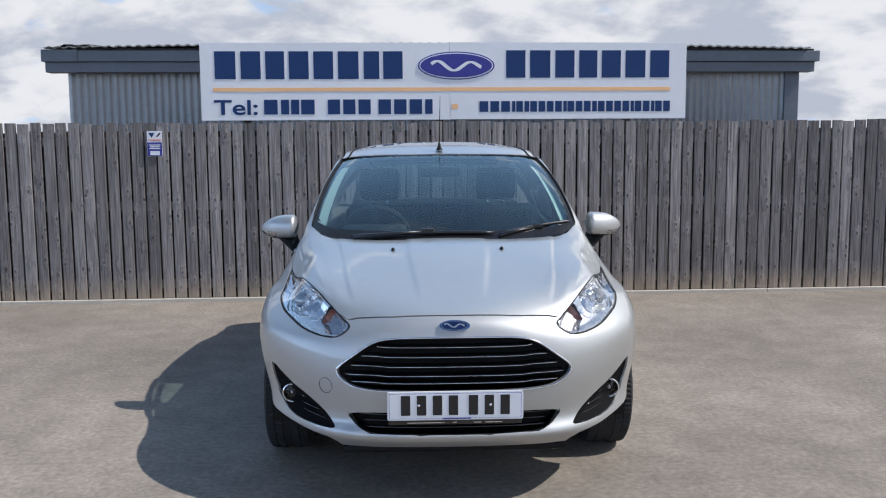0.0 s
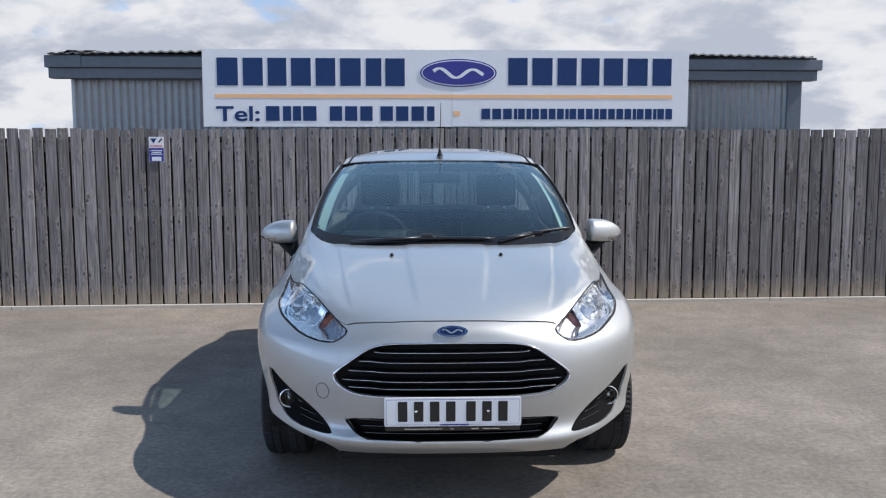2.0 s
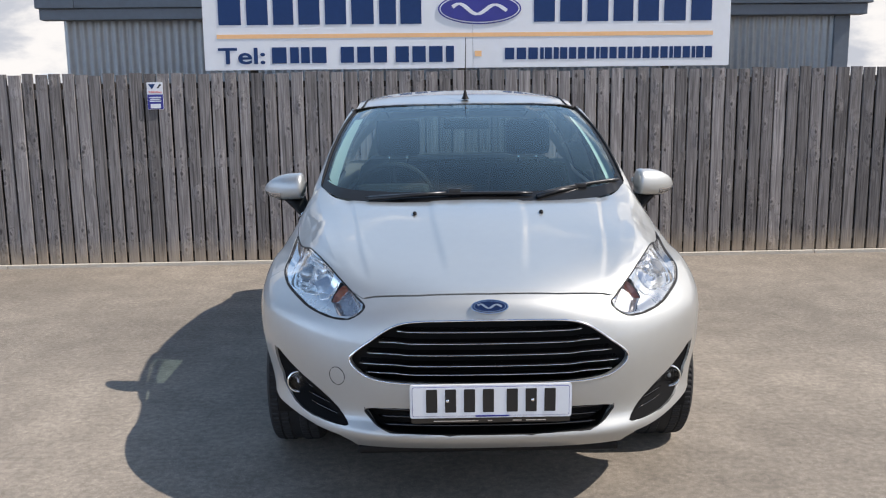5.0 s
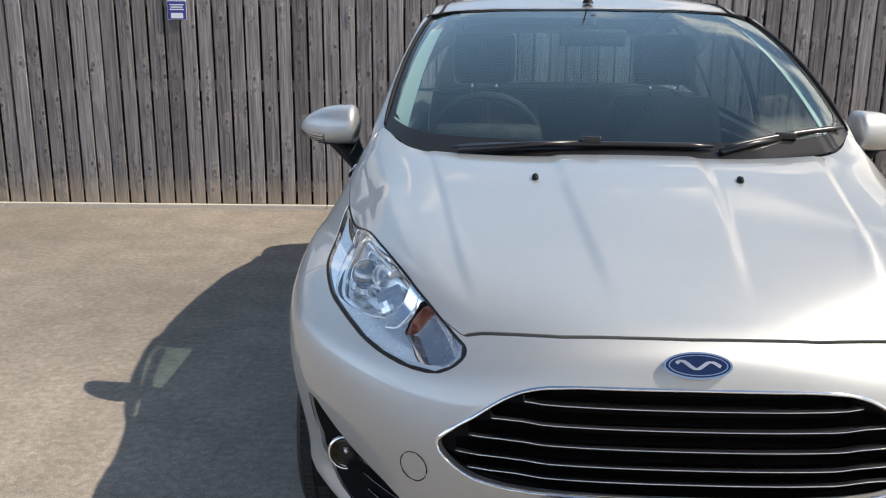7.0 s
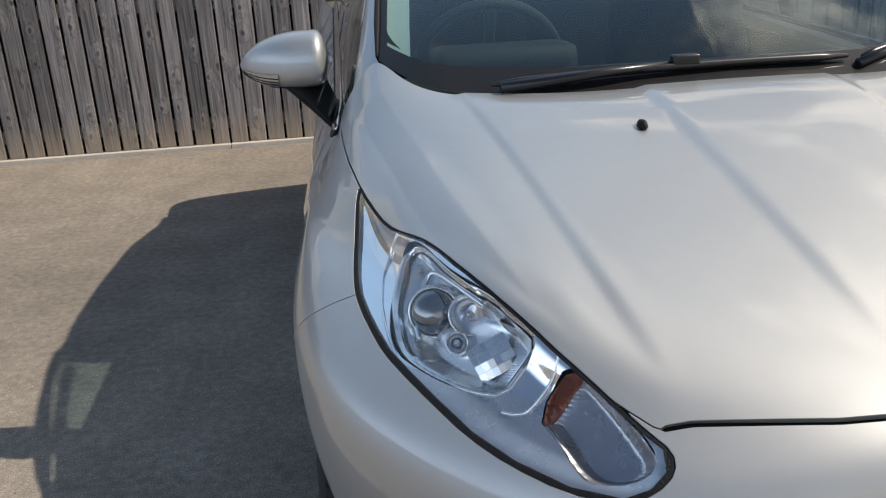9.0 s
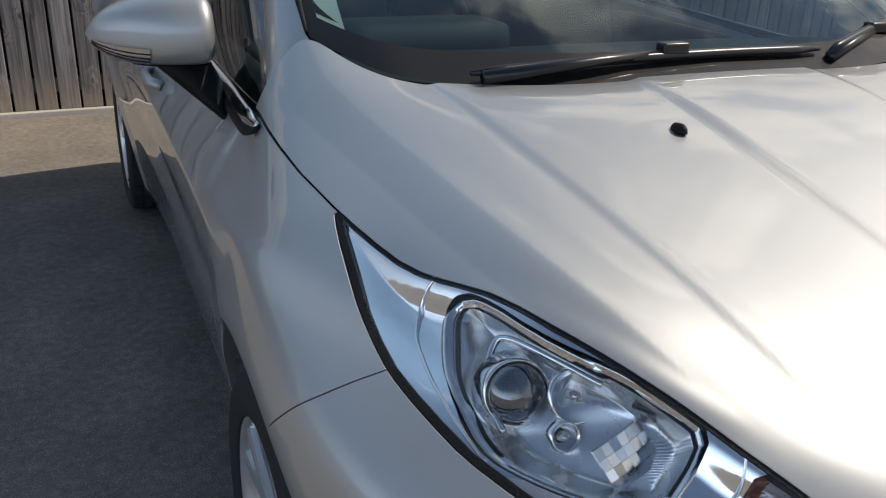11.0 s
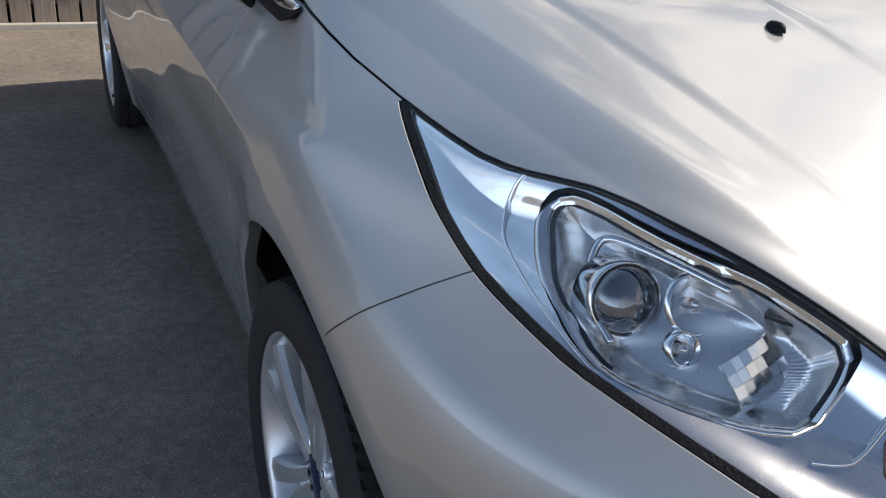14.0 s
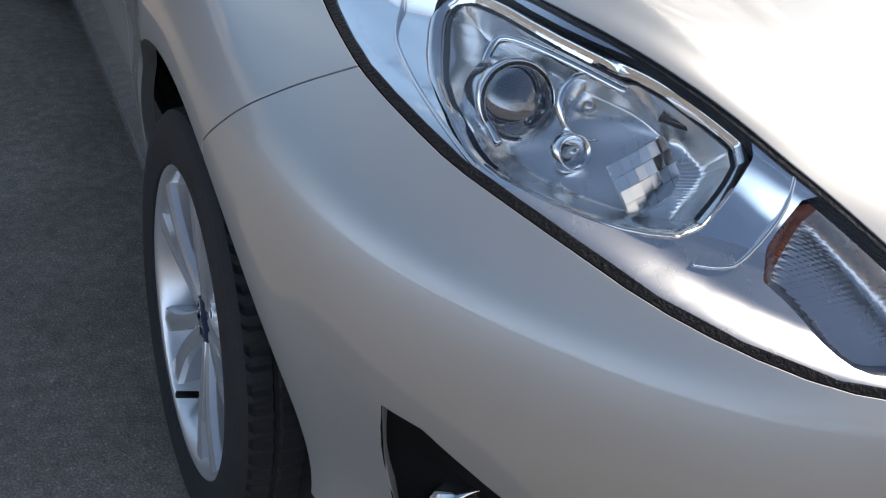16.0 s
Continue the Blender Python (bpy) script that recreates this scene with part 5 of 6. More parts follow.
    turned([(0, -.003), (.0045, -.001), (.0055, .012)], SATIN, "bulb", b3, "", 12, low_at)
    # faceted mirror of many small flat tiles, and a dark slot above it
    base = look((side * .568, .316, .746), (side * .72, -.5, 1.15)) @ pose(0, 0, 0, 90) @ pose(0, 0, 0, 0, side * 28, 0)
    tiles = random.Random(11)
    bm = bmesh.new()
    for i in range(6):
        for k in range(4):
            cx, cz, w, h = -.0270 + .0092 * i + .0046, -.026 + .0118 * k + .0059, .0045, .0057
            lean_x, lean_z = tiles.uniform(-.07, .07), tiles.uniform(-.06, .06)
            quad = []
            for a, b in ((-1, -1), (1, -1), (1, 1), (-1, 1)):
                px, pz = cx + a * w, cz + b * h
                quad.append(bm.verts.new(base @ Vector((px, 2.6 * (px * px + pz * pz) + lean_x * a * w + lean_z * b * h, pz))))
            back = [bm.verts.new(v.co + base.to_3x3() @ Vector((0, .005, 0))) for v in quad]
            bm.faces.new(quad)
            for q in range(4):
                bm.faces.new((quad[q], back[q], back[(q + 1) % 4], quad[(q + 1) % 4]))
    bmesh.ops.recalc_face_normals(bm, faces=bm.faces)
    part("faceted_mirror", bm, MIRRORED, seal, "faceted chrome mirror", smooth=False)
    slot = skin_loop(((.574, 1.133), (.556, 1.118), (.540, 1.099), (.532, 1.090)), .038)
    part("reflector_slot", tube(flip(slot), [.003, .005, .0055, .003], 8), GLOSS, seal, "dark slot in the reflector")


# ---- wheels ----
def tread_dent(a, i):
    """Cross grooves in the shoulders of the tread."""
    shoulder = i in (10, 11, 12, 15, 16, 19, 20, 23, 24, 25)
    k = (a * 81 / (2 * math.pi) + (0.5 if i > 18 else 0)) % 1
    return -.0036 if shoulder and k < .3 else 0


R_T = .291
tyre_profile = [(.212, -.088), (.216, -.094), (.224, -.0965), (.236, -.099), (.248, -.1005), (.258, -.100), (.268, -.098), (.276, -.0945), (.2825, -.0895),
                (.2855, -.086), (.2875, -.080), (.2890, -.070), (.2897, -.058), (.2845, -.0555), (.2845, -.0505), (.2905, -.048), (.291, -.022), (.285, -.019),
                (.285, .019), (.291, .022), (.2905, .048), (.2845, .0505), (.2845, .0555), (.2897, .058), (.2890, .070), (.2875, .080), (.2855, .086), (.2825, .0895),
                (.276, .0945), (.268, .098), (.258, .100), (.248, .1005), (.236, .099), (.224, .0965), (.216, .094), (.212, .088)]


def spoke(bm, turn_angle):
    """One broad forked spoke, nearly flush with the rim; outer face towards +x."""
    rows = []
    c, s = math.cos(turn_angle), math.sin(turn_angle)
    for k in range(15):
        t = k / 14
        r = .030 + .172 * t
        half = .021 + .012 * t + .034 * t ** 2
        face = .067 + .005 * math.sin(math.pi * t) + .016 * t ** 1.4
        slit = .0012 + .030 * max(0, t - .18) ** 1.35
        deep = .003 + .034 * min(1, max(0, t - .15) * 3)
        sec = [(-half, face - .042), (-half - .001, face - .010), (-half + .002, face - .001), (-half * .55 - slit * .45, face + .0015), (-slit - .0015, face), (-slit, face - deep),
               (slit, face - deep), (slit + .0015, face), (half * .55 + slit * .45, face + .0015), (half - .002, face - .001), (half + .001, face - .010), (half, face - .042)]
        rows.append([bm.verts.new((x, r * c - w * s, r * s + w * c)) for w, x in sec])
    for a, b in zip(rows, rows[1:]):
        for j in range(11):
            bm.faces.new((a[j], a[j + 1], b[j + 1], b[j]))


def build_wheel():
    w = empty("wheel")
    w.parent = car
    part("tyre", lathe(tyre_profile, 324, "x", dent=tread_dent), RUBBER, w, "black rubber tyre with cut tread", smooth=False)
    part("rim", lathe([(.200, -.085), (.206, -.06), (.190, -.02), (.186, .02), (.192, .050), (.1985, .072), (.201, .080), (.2055, .0865), (.2115, .091), (.215, .090), (.2165, .086), (.212, .083)], 96, "x"), ALLOY, w, "five-spoke silver alloy rim")
    for k in range(5):
        bm = bmesh.new()
        spoke(bm, 2 * math.pi * k / 5 + math.pi / 2 - .12)
        bmesh.ops.recalc_face_normals(bm, faces=bm.faces)
        part("spoke", bm, ALLOY, w, smooth=False)
    part("hub", lathe([(.064, .02), (.062, .052), (.055, .060), (.036, .065), (.034, .058)], 40, "x"), ALLOY, w)
    part("centre_cap", lathe([(.0335, .058), (.0325, .066), (.030, .0675), (.0, .0695)], 32, "x"), DEEP_BLUE, w, "dark blue centre cap")
    for k in range(4):
        a = math.pi / 4 + k * math.pi / 2
        part("nut_well", lathe([(.0145, .050), (.0145, .0655), (.0125, .0665), (.0115, .050)], 20, "x", (0, .050 * math.cos(a), .050 * math.sin(a))), ALLOY, w)
        part("wheel_nut", lathe([(.0095, .030), (.0095, .062), (.007, .066), (0, .0665)], 6, "x", (0, .050 * math.cos(a), .050 * math.sin(a))), CHROME, w, smooth=False)
    part("brake_disc", lathe([(.05, -.005), (.05, .005), (.138, .005), (.138, -.015), (.05, -.015)], 48, "x"), IRON, w)
    part("caliper", box(-.03, .03, -.06, .06, .09, .15, bevel=.01), BLACK, w)
    part("valve", tube([(.060, -.048, -.176), (.092, -.046, -.166)], .0055, 8), BLACK, w, "black valve stem")
    return w


TRACK = .731
first = build_wheel()
first.matrix_basis = pose(-TRACK, FRONT_AXLE, R_T, 0, 0, 180)
copy_thing(first, pose(TRACK, FRONT_AXLE, R_T, 40, 0, 0))
copy_thing(first, pose(-TRACK, REAR_AXLE, R_T, 25, 0, 180))
copy_thing(first, pose(TRACK, REAR_AXLE, R_T, 10, 0, 0))

# ---- windscreen, pillars, roof, side windows ----
def strip(rows, material, name, parent, label="", thick=0.0, close=False):
    """A smooth sheet through rows of points."""
    verts = [p for r in rows for p in r]
    m = len(rows[0])
    faces = [(i * m + j, i * m + j + 1, (i + 1) * m + j + 1, (i + 1) * m + j) for i in range(len(rows) - 1) for j in range(m - 1)]
    bm = bmesh.new()
    vs = [bm.verts.new(p) for p in verts]
    for f in faces:
        bm.faces.new([vs[k] for k in f])
    bmesh.ops.recalc_face_normals(bm, faces=bm.faces)
    if thick:
        r = bmesh.ops.solidify(bm, geom=bm.faces[:], thickness=thick)
    return part(name, bm, material, parent, label)


def line_at(keys, t):
    """A place on a smooth line through keys of (t, x, y, z)."""
    k = np.array(keys, float)
    return np.array([np.interp(t, k[:, 0], k[:, c]) for c in (1, 2, 3)])


def fine(keys, n=60):
    """A denser, rounded copy of a keyed line."""
    t = np.linspace(keys[0][0], keys[-1][0], n)
    p = np.array([line_at(keys, q) for q in t])
    for _ in range(6):
        p[1:-1] = (p[:-2] + 2 * p[1:-1] + p[2:]) / 4
    return p


# from the middle of the glass to its edge
GLASS_LOW = fine([(0, 0, .905, .968), (.3, .3, .92, .970), (.5, .5, .955, .979), (.58, .577, .975, .990), (.63, .626, 1.042, 1.008), (.675, .660, 1.106, 1.027)])
GLASS_TOP = fine([(0, 0, 1.745, 1.374), (.3, .30, 1.755, 1.371), (.46, .46, 1.775, 1.363), (.53, .525, 1.795, 1.354), (.57, .560, 1.825, 1.345)])


def glass_point(s, t):
    """Windscreen: s from 0 at the middle to 1 at the side, t from foot to head."""
    i = s * 59
    a = np.array([np.interp(i, np.arange(60), GLASS_LOW[:, c]) for c in range(3)])
    b = np.array([np.interp(i, np.arange(60), GLASS_TOP[:, c]) for c in range(3)])
    bulge = 4 * t * (1 - t)
    return a + (b - a) * t + np.array((.012 * s ** 3, -.012, .026)) * bulge


def glass_rows(s0, s1, t0, t1, ns=40, nt=24, lift=0.0):
    return [[tuple(glass_point(s0 + (s1 - s0) * i / ns, t0 + (t1 - t0) * j / nt) * 1.0 + np.array((0, -.4, .9)) * lift) for i in range(ns + 1)] for j in range(nt + 1)]


def mirror_rows(rows):
    return [[(-x, y, z) for x, y, z in r[::-1]] + r[1:] for r in rows]


screen = strip(mirror_rows(glass_rows(0, 1, 0, 1)), SCREEN, "windscreen", car, "tinted windscreen reflecting clouds")
strip(mirror_rows(glass_rows(0, 1, -.012, .067, 40, 4, .0022)), FRIT, "screen_border", screen, "glazed black lower border")
strip(mirror_rows(glass_rows(0, 1, .982, 1, 40, 2, .0022)), FRIT, "screen_border", screen, "black printed upper border")
for side in (1, -1):
    rows = glass_rows(.970, 1.0, .04, .985, 4, 24, .0018)
    strip([[(side * x, y, z) for x, y, z in r] for r in rows], FRIT, "screen_border", screen)

    corner = [[glass_point(1.0 - .030 - .045 * i / 8 * (1 - j / 8) ** 2, .08 + .05 * j / 8) + np.array((0, -.4, .9)) * .002 for i in range(9)] for j in range(9)]
    strip([[(side * q[0], q[1], q[2]) for q in r] for r in corner], FRIT, "screen_border", screen)

# roof edge and belt line of the side windows: y, x, z
RAIL_KEYS = [(0, .733, 1.060, .898), (.06, .713, 1.15, .950), (.12, .690, 1.25, 1.008), (.25, .636, 1.50, 1.165), (.38, .584, 1.80, 1.318), (.48, .548, 2.05, 1.388), (.62, .535, 2.45, 1.402), (.78, .525, 2.90, 1.385), (.9, .515, 3.15, 1.325), (1, .50, 3.37, 1.265)]
BELT_KEYS = [(0, .735, 1.062, .894), (.12, .741, 1.20, .893), (.25, .742, 1.42, .897), (.38, .742, 1.72, .907), (.48, .744, 1.98, .918), (.62, .746, 2.40, .938), (.78, .742, 2.80, .965), (.9, .728, 3.05, .995), (1, .700, 3.30, 1.03)]
rail_line, belt_line = fine(RAIL_KEYS, 90), fine(BELT_KEYS, 90)


def side_point(t, h):
    i = t * 89
    a = np.array([np.interp(i, np.arange(90), belt_line[:, c]) for c in range(3)])
    b = np.array([np.interp(i, np.arange(90), rail_line[:, c]) for c in range(3)])
    return a + (b - a) * h + np.array((.03, 0, .0)) * 4 * h * (1 - h) * min(1, t * 3)


for side in (1, -1):
    def flank(t0, t1, h0, h1, material, name, parent, label="", nt=30, nh=10, out=0.0):
        rows = [[tuple((side * (p[0] + out), p[1], p[2])) for p in (side_point(t0 + (t1 - t0) * i / nt, h0 + (h1 - h0) * j / nh) for i in range(nt + 1))] for j in range(nh + 1)]
        return strip(rows, material, name, parent, label)
    for t0, t1, nm in ((.0, .525, "side_window"), (.555, .80, "side_window"), (.825, .90, "quarter_window")):
        w = flank(t0, t1, .0, .90, SIDEGLASS, nm, car, "dark tinted side glass")
    flank(.525, .555, -.02, .93, GLOSS, "centre_pillar", car, "gloss black door pillar", 4, 10, .002)
    flank(.80, .825, -.02, .93, GLOSS, "rear_pillar_trim", car, "", 4, 10, .002)
    flank(.90, 1.0, -.04, 1.0, PAINT, "rear_pillar", car, "", 10, 10, .002)
    flank(.04, .92, .885, 1.0, GLOSS, "window_frame", car, "black window frame", 60, 3, .003)
    # wing and door shoulder that meets the foot of the glass
    shoulder = [(.748 - .004 * max(0, (1.06 - y) / .1), y, .894 - .20 * max(0, 1.06 - y)) for y in (.97, 1.0, 1.03, 1.06)] + [tuple(side_point(t, 0)) for t in (.04, .08, .12, .18, .25)]
    strip([[(side * (x + a), y, z + b) for x, y, z in shoulder] for a, b in ((-.010, -.004), (-.002, -.014), (.006, -.034), (.010, -.06))], PAINT, "shoulder", car)
    # bright and black strips along the foot of the glass
    foot = [side_point(.008 + .88 * k / 60, .0) for k in range(61)]
    path = [Vector((.754, 1.058, .900)), Vector((.755, 1.066, .8965))] + [Vector((max(q[0], .745 + .010 * max(0, 1 - (q[1] - 1.07) / .25)), q[1], q[2])) for q in foot[1:]]
    def sweep(section, grow):
        bm = bmesh.new()
        rings = []
        for k, q in enumerate(path):
            g = min(1, grow + k / 5)
            rings.append([bm.verts.new((side * (q.x + a * g), q.y, q.z + b * g)) for a, b in section])
        m = len(section)
        for r0, r1 in zip(rings, rings[1:]):
            for k in range(m):
                bm.faces.new((r0[k], r0[(k + 1) % m], r1[(k + 1) % m], r1[k]))
        bm.faces.new(rings[0]); bm.faces.new(rings[-1][::-1])
        bmesh.ops.recalc_face_normals(bm, faces=bm.faces)
        return bm
    part("belt_seal", sweep([(-.006, .002), (.006, .0), (.015, -.010), (.019, -.020), (.016, -.023), (.004, -.018), (-.006, -.010)], .35), SEAL, car, "black rubber waist seal")
    part("belt_trim", sweep([(-.004, .015), (.001, .0155), (.008, .008), (.013, .0), (.0135, -.003), (.010, -.004), (.002, .004), (-.004, .011)], .25), CHROME, car, "chrome waist strip")
    # windscreen pillar in body colour, from the hood's corner to the roof
    rows = []
    for k in range(41):
        t = k / 40
        a = glass_point(1.0, t) + np.array((.004, 0, -.001))
        b = np.array([np.interp(.42 * (.12 + .88 * t) * 89, np.arange(90), rail_line[:, c]) for c in range(3)]) + np.array((.006, 0, .002))
        row = []
        for j in range(9):
            f = j / 8
            p = a + (b - a) * f
            bow = math.sin(math.pi * f) * .012 * min(1, .6 + 5 * t)
            row.append((side * (p[0] + bow), p[1] - bow * .25, p[2] + bow * .8))
        rows.append(row)
    rows.insert(0, [(x * .985, y - .03, z - .022) for x, y, z in rows[0]])
    strip(rows, PAINT, "windscreen_pillar", car, "silver windscreen pillar")
    part("screen_seal", tube([(side * q[0], q[1], q[2]) for q in (glass_point(1.0, k / 30) + np.array((.003, -.001, .003)) for k in range(31))], [.003 + .0035 * min(1, k / 4) for k in range(31)], 8), SEAL, car)

# roof: crowned sheet from the glass to the tailgate, with black ditch strips
def roof_point(s, t):
    y0 = float(np.interp(abs(s) * 59, np.arange(60), GLASS_TOP[:, 1])) - .004
    y = y0 + (3.44 - .10 * abs(s) ** 6 - y0) * t
    rail = np.array([np.interp(y, rail_line[:, 1], rail_line[:, c]) for c in range(3)])
    half = float(rail[0]) + .006
    zc = float(np.interp(y, (1.745, 1.85, 2.0, 2.3, 2.7, 3.1, 3.4, 3.6), (1.375, 1.400, 1.424, 1.450, 1.456, 1.430, 1.385, 1.345)))
    front = float(np.interp(abs(s) * 59, np.arange(60), GLASS_TOP[:, 2])) + .002
    edge_z = float(rail[2]) + .004
    z = zc - (zc - edge_z) * abs(s) ** 3.2
    blend = ease(np.array((y - y0) / .22))
    return (s * half, y, float(front * (1 - blend) + z * blend))


roof_rows = [[roof_point(-1 + 2 * i / 60, j / 44) for i in range(61)] for j in range(45)]
roof = strip(roof_rows, PAINT, "roof", car, "silver crowned roof")
for side in (1, -1):
    pts = [roof_point(side * .93, .06 + .94 * k / 40) for k in range(41)]
    part("roof_ditch_strip", tube([(x, y, z + .001) for x, y, z in pts], .0055, 8), SEAL, roof, "black roof ditch strip")
part("headlining", box(-.50, .50, 1.80, 3.3, 1.335, 1.345, bevel=.004), TRIM, car, "grey headlining")

# tailgate with a glazed opening
def tail_rows(x0, x1, t0, t1, nx=12, nt=8):
    out = []
    for j in range(nt + 1):
        t = t0 + (t1 - t0) * j / nt
        row = []
        for i in range(nx + 1):
            s = x0 + (x1 - x0) * i / nx
            w = .515 + .13 * t
            row.append((s * w, 3.41 + .28 * t - .06 * s * s, 1.352 - .36 * t - .03 * s * s * (1 - t)))
        out.append(row)
    return out


gate = strip(tail_rows(-1, 1, 0, .16), PAINT, "tailgate", car, "silver tailgate with rear glass")
strip(tail_rows(-1, -.86, .16, .92, 3, 8), PAINT, "tailgate_side", gate)
strip(tail_rows(.86, 1, .16, .92, 3, 8), PAINT, "tailgate_side", gate)
strip(tail_rows(-1, 1, .92, 1.0), PAINT, "tailgate_sill", gate)
strip(tail_rows(-.86, .86, .16, .92), SIDEGLASS, "rear_window", gate, "tinted rear window")

# ---- roof aerial, mirrors, wipers, washer jets ----
part("aerial_base", lathe([(.0, .05), (.006, .045), (.011, .02), (.019, .004), (.021, .0)], 24, "z", (0, 1.86, 1.397)), BLACK, car, "black roof aerial foot")
part("aerial", tube([(0, 1.862, 1.435), (.012, 2.03, 1.72)], [.0035, .0016], 8), BLACK, car, "thin black rod aerial")


def mirror_shell(side):
    """Housing that is fat near the door and pointed at its outer end."""
    rows = []
    for k in range(25):
        t = k / 24
        x = .765 + .208 * t
        out, root = max(t - .30, 0) / .70, max(.16 - t, 0) / .16
        end = max((1 - out ** 2.0) ** .62 * (1 - root ** 3) ** .5, .03)
        low_end = max((1 - out ** 3.0) ** .60 * (1 - root ** 3) ** .5, .03)
        cz = .996 - .010 * t
        up, dn, dep = .072 * end, .052 * low_end, .066 * end
        cy = 1.345 + .085 * t ** 1.5
        row = []
        for q in range(33):
            a = 2 * math.pi * q / 32
            c, s = math.cos(a), math.sin(a)
            cc, ss = math.copysign(abs(c) ** .72, c), math.copysign(abs(s) ** .80, s)
            row.append((side * x, cy + (dep if c > 0 else dep * 1.25) * cc, cz + (up if s > 0 else dn) * ss))
        rows.append(row)
    return rows


for side in (1, -1):
    rows = mirror_shell(side)
    shell = strip(rows, PAINT, "door_mirror", car, "silver door mirror housing on a black foot")
    part("glass_face", slab(ellipse(.09, .037), .004, pose(side * .862, 1.432, 1.003)), CHROME, shell, "mirror glass", smooth=False)
    low = [[(x, y - .0012 if y < 1.38 else y + .0012, z - .0015) for x, y, z in r[21:30]] for r in rows[2:17]]
    strip(low, BLACK, "lower_cap", shell, "black lower cap")
    band = [[(x + side * .0008, y - .0022, z) for x, y, z in r[17:22]] for r in rows[13:24]]
    lens = strip(band, CELL, "indicator_lens", shell, "ribbed clear side indicator lens")
    for k in (1, 2, 3):
        part("lens_rib", tube([(x, y - .0006, z) for x, y, z in (r[k] for r in band)], .0011, 6), BLACK, lens)
    foot = bmesh.new()
    prof = []
    for (x, y, z), (ry, rx) in (((.835, 1.372, .968), (.056, .058)), ((.815, 1.366, .938), (.052, .046)), ((.79, 1.358, .905), (.060, .036)), ((.750, 1.330, .845), (.085, .010))):
        prof.append([foot.verts.new((side * (x + rx * math.cos(a)), y + ry * math.sin(a), z + .4 * rx * math.sin(a))) for a in (2 * math.pi * k / 20 for k in range(20))])
    for a, b in zip(prof, prof[1:]):
        for k in range(20):
            foot.faces.new((a[k], a[(k + 1) % 20], b[(k + 1) % 20], b[k]))
    foot.faces.new(prof[0]); foot.faces.new(prof[-1][::-1])
    bmesh.ops.recalc_face_normals(foot, faces=foot.faces)
    part("mirror_foot", foot, BLACK, shell, "black mirror foot")

cowl_rows = [[(x, float(np.interp(abs(x), (0, .3, .5, .66), (.875, .89, .925, 1.0))) + d * .055, float(np.interp(abs(x), (0, .5, .66), (.962, .968, .985))) - .012 + .010 * d) for x in (-.64 + 1.28 * i / 40 for i in range(41))] for d in (0, .5, 1.0)]
strip(cowl_rows, BLACK, "cowl_panel", car, "black plastic scuttle panel below the glass")


WIPER = mat("wiper_black", (0.010, 0.010, 0.011), 0.32, 0, 0, 0.03, 30, 0.15, spec=0.5)


def wiper(pivot, elbow, tip, blade0, blade1):
    arm = part("wiper", tube([pivot, elbow, tip], [.011, .0085, .006], 8), WIPER, car, "black wiper with flat blade")
    b0, b1 = Vector(blade0), Vector(blade1)
    pts = [b0.lerp(b1, k / 12) + Vector((0, 0, .006 * math.sin(math.pi * k / 12))) for k in range(13)]
    part("blade", tube(pts, [.004] + [.0085] * 11 + [.004], 8), WIPER, arm)
    clasp = Vector(tip)
    part("clasp", box(clasp.x - .026, clasp.x + .026, clasp.y - .012, clasp.y + .012, clasp.z - .004, clasp.z + .016, bevel=.004), WIPER, arm)


wiper((-.445, .918, .985), (-.24, .925, 1.000), (-.085, .940, 1.006), (-.46, .93, .990), (.243, .940, .999))
wiper((.262, .928, .985), (.36, .965, 1.006), (.456, 1.006, 1.016), (.275, .942, .996), (.638, 1.078, 1.040))
for x in (-.249, .249):
    j = part("washer_jet", lathe([(0, .014), (.006, .0125), (.0095, .007), (.0105, 0), (.0105, -.004)], 20, "z", (0, 0, 0)), BLACK, car, "small black washer jet on the hood")
    j.scale = (.78, 1.55, .68)
    j.location = (x, .698, .9475)

# ---- cabin ----
dash_rows = [[(x, y, z - .10 * max(0, (abs(x) - .5)) ** 1.5) for x in (-.66 + 1.32 * i / 24 for i in range(25))] for y, z in ((1.02, .90), (1.12, .945), (1.30, .955), (1.42, .935), (1.48, .88), (1.50, .70))]
strip(dash_rows, TRIM, "dashboard", car, "dark grey dashboard")
part("instrument_hood", box(-.53, -.19, 1.30, 1.45, .925, 1.005, bevel=.035), TRIM, car, "rounded instrument cowl")
wheel_at = pose(-.365, 1.56, .92, -66)
ring = lathe([(.185 + .014 * math.cos(a), .014 * math.sin(a)) for a in (2 * math.pi * k / 10 for k in range(11))], 48, "z")
bmesh.ops.transform(ring, matrix=wheel_at, verts=ring.verts)
sw = part("steering_wheel", ring, TRIM, car, "dark three-spoke steering wheel")
hub = box(-.075, .075, -.06, .06, -.02, .02, bevel=.018)
bmesh.ops.transform(hub, matrix=wheel_at, verts=hub.verts)
part("hub", hub, TRIM, sw)
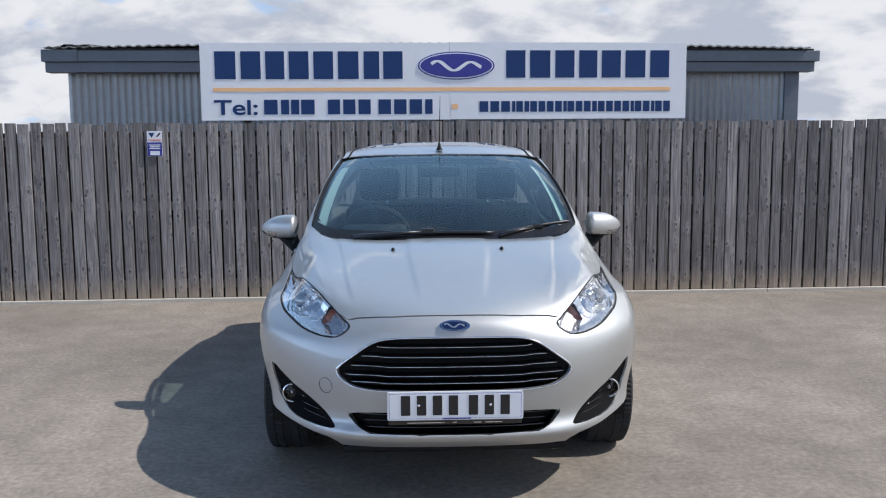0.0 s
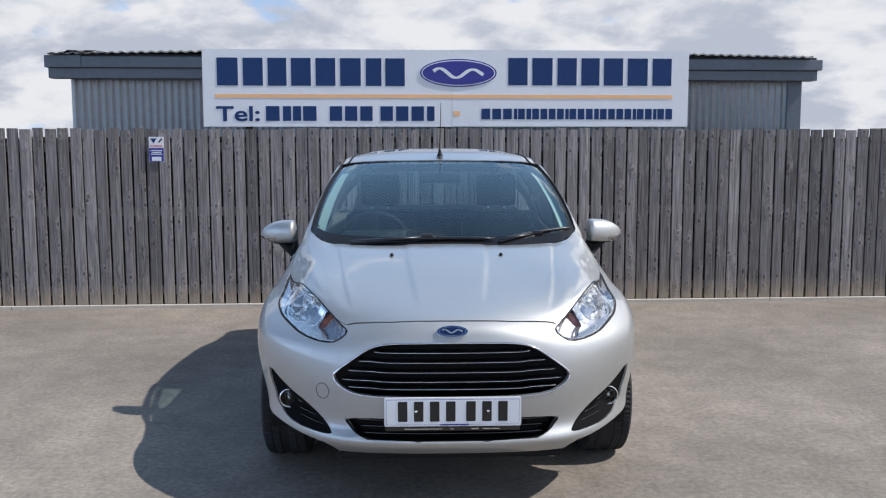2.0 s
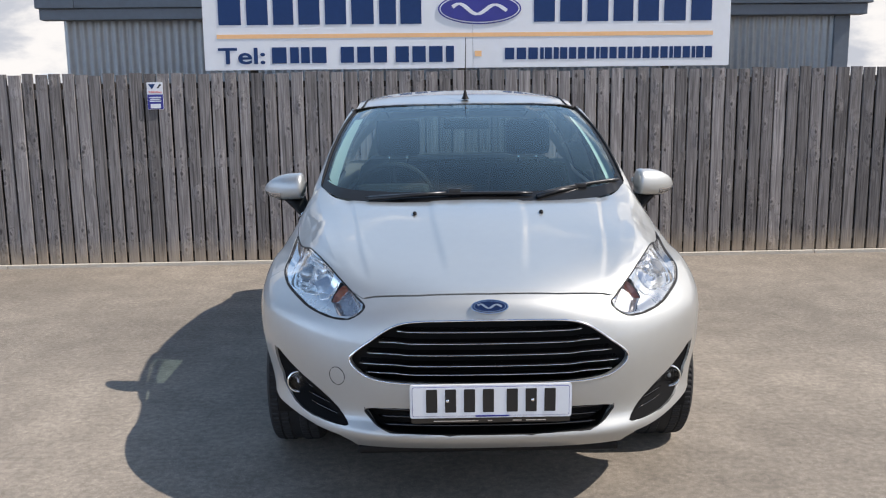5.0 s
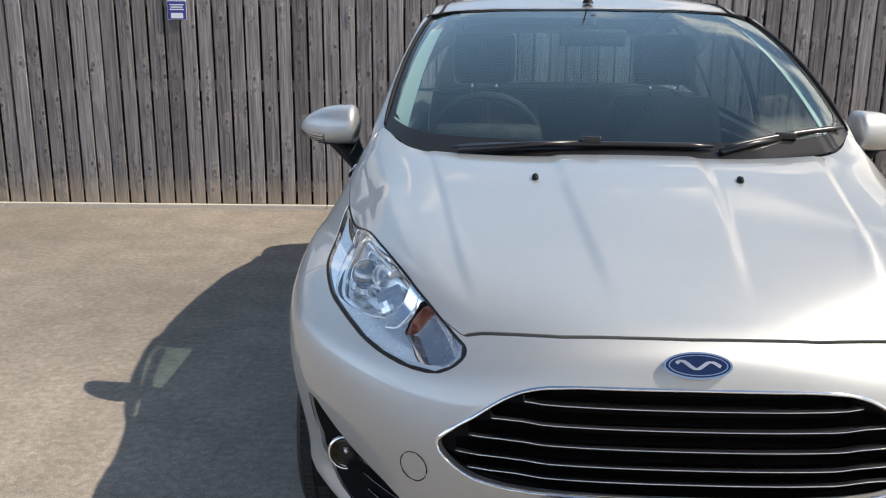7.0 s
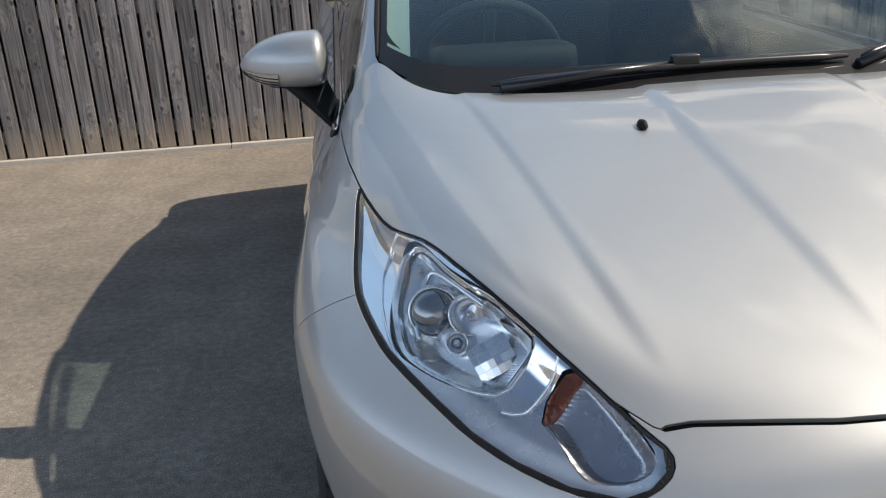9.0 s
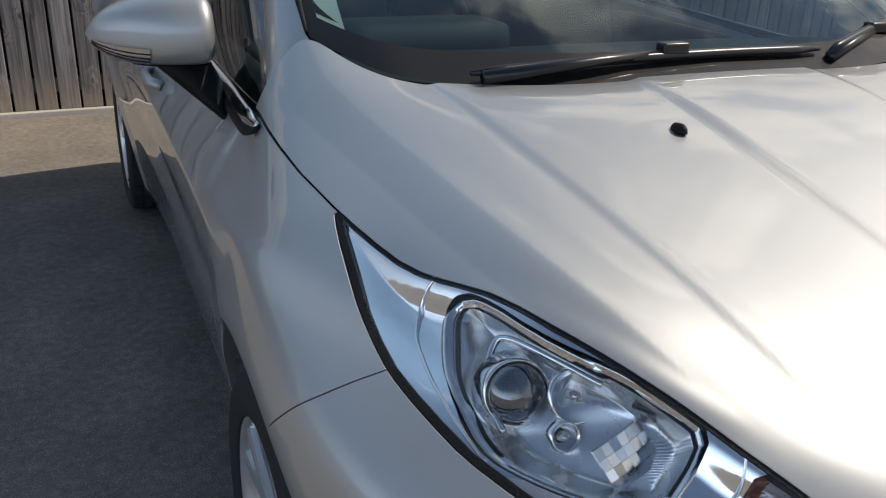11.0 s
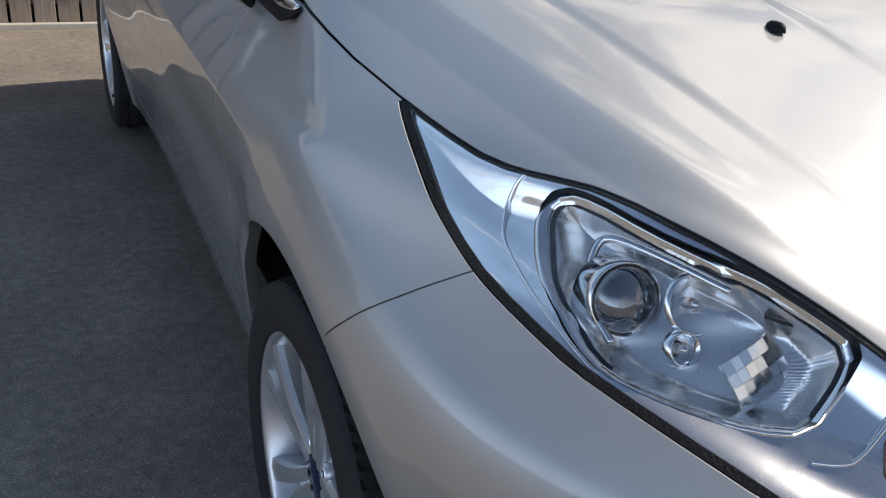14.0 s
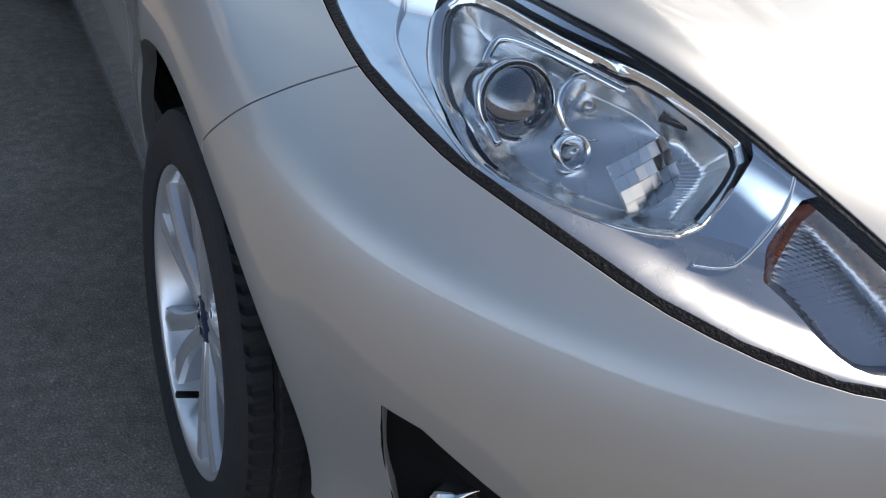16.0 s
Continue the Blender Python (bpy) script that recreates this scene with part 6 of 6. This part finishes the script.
for x0, y0, x1, y1 in ((-.18, 0, -.06, 0), (.18, 0, .06, 0), (0, -.18, 0, -.05)):
    part("spoke", tube([wheel_at @ Vector((x0, y0, 0)), wheel_at @ Vector((x1, y1, 0))], .014, 8), TRIM, sw)


def seat(x, y, wide, top, rest):
    base = part("seat", box(x - wide / 2, x + wide / 2, y - .42, y + .06, .42, .62, bevel=.05), CLOTH, car, "dark cloth seat")
    bk = box(-wide / 2, wide / 2, -.06, .06, 0, top - .58, bevel=.05)
    for v in bk.verts:
        h = v.co.z / (top - .58)
        v.co.x *= 1 - .30 * max(0, h - .35) ** 1.5
    bmesh.ops.transform(bk, matrix=pose(x, y + .02, .58, -16), verts=bk.verts)
    part("backrest", bk, CLOTH, base)
    hr = box(-.125, .125, -.05, .05, 0, .20, bevel=.045)
    bmesh.ops.transform(hr, matrix=pose(x, y + rest, top + .03, -10), verts=hr.verts)
    part("headrest", hr, CLOTH, base)
    for dx in (-.05, .05):
        part("headrest_post", tube([(x + dx, y + rest, top - .02), (x + dx, y + rest, top + .05)], .006, 8), CHROME, base)


for x in (-.365, .365):
    seat(x, 2.05, .50, 1.06, .17)
bench = part("rear_bench", box(-.62, .62, 2.85, 3.05, .45, 1.02, bevel=.06), CLOTH, car, "dark cloth rear bench")
part("parcel_shelf", box(-.60, .60, 3.06, 3.52, 1.0, 1.02, bevel=.006), TRIM, car)
part("cabin_floor", box(-.70, .70, 1.1, 3.5, .25, .30, bevel=.01), TRIM, car)
mirror = part("rear_view_mirror", box(-.115, .115, 1.66, 1.69, 1.248, 1.306, bevel=.014), TRIM, car, "dark rear-view mirror")
part("stem", tube([(0, 1.675, 1.300), (0, 1.69, 1.352)], .010, 8), TRIM, mirror)
for side in (1, -1):
    rows = []
    for k in range(21):
        t = .06 + .84 * k / 20
        a, b = glass_point(.915, t), glass_point(.995, t)
        rows.append([(side * (p[0] - .012), p[1] + .022, p[2] - .022) for p in (a, (a + b) / 2 + np.array((0, .0, -.004)), b)])
    strip(rows, PALE_TRIM, "pillar_trim", car, "pale inner pillar trim")
    part("door_card", box(side * .66 - .02, side * .66 + .02, 1.15, 3.0, .32, .90, bevel=.015), TRIM, car)
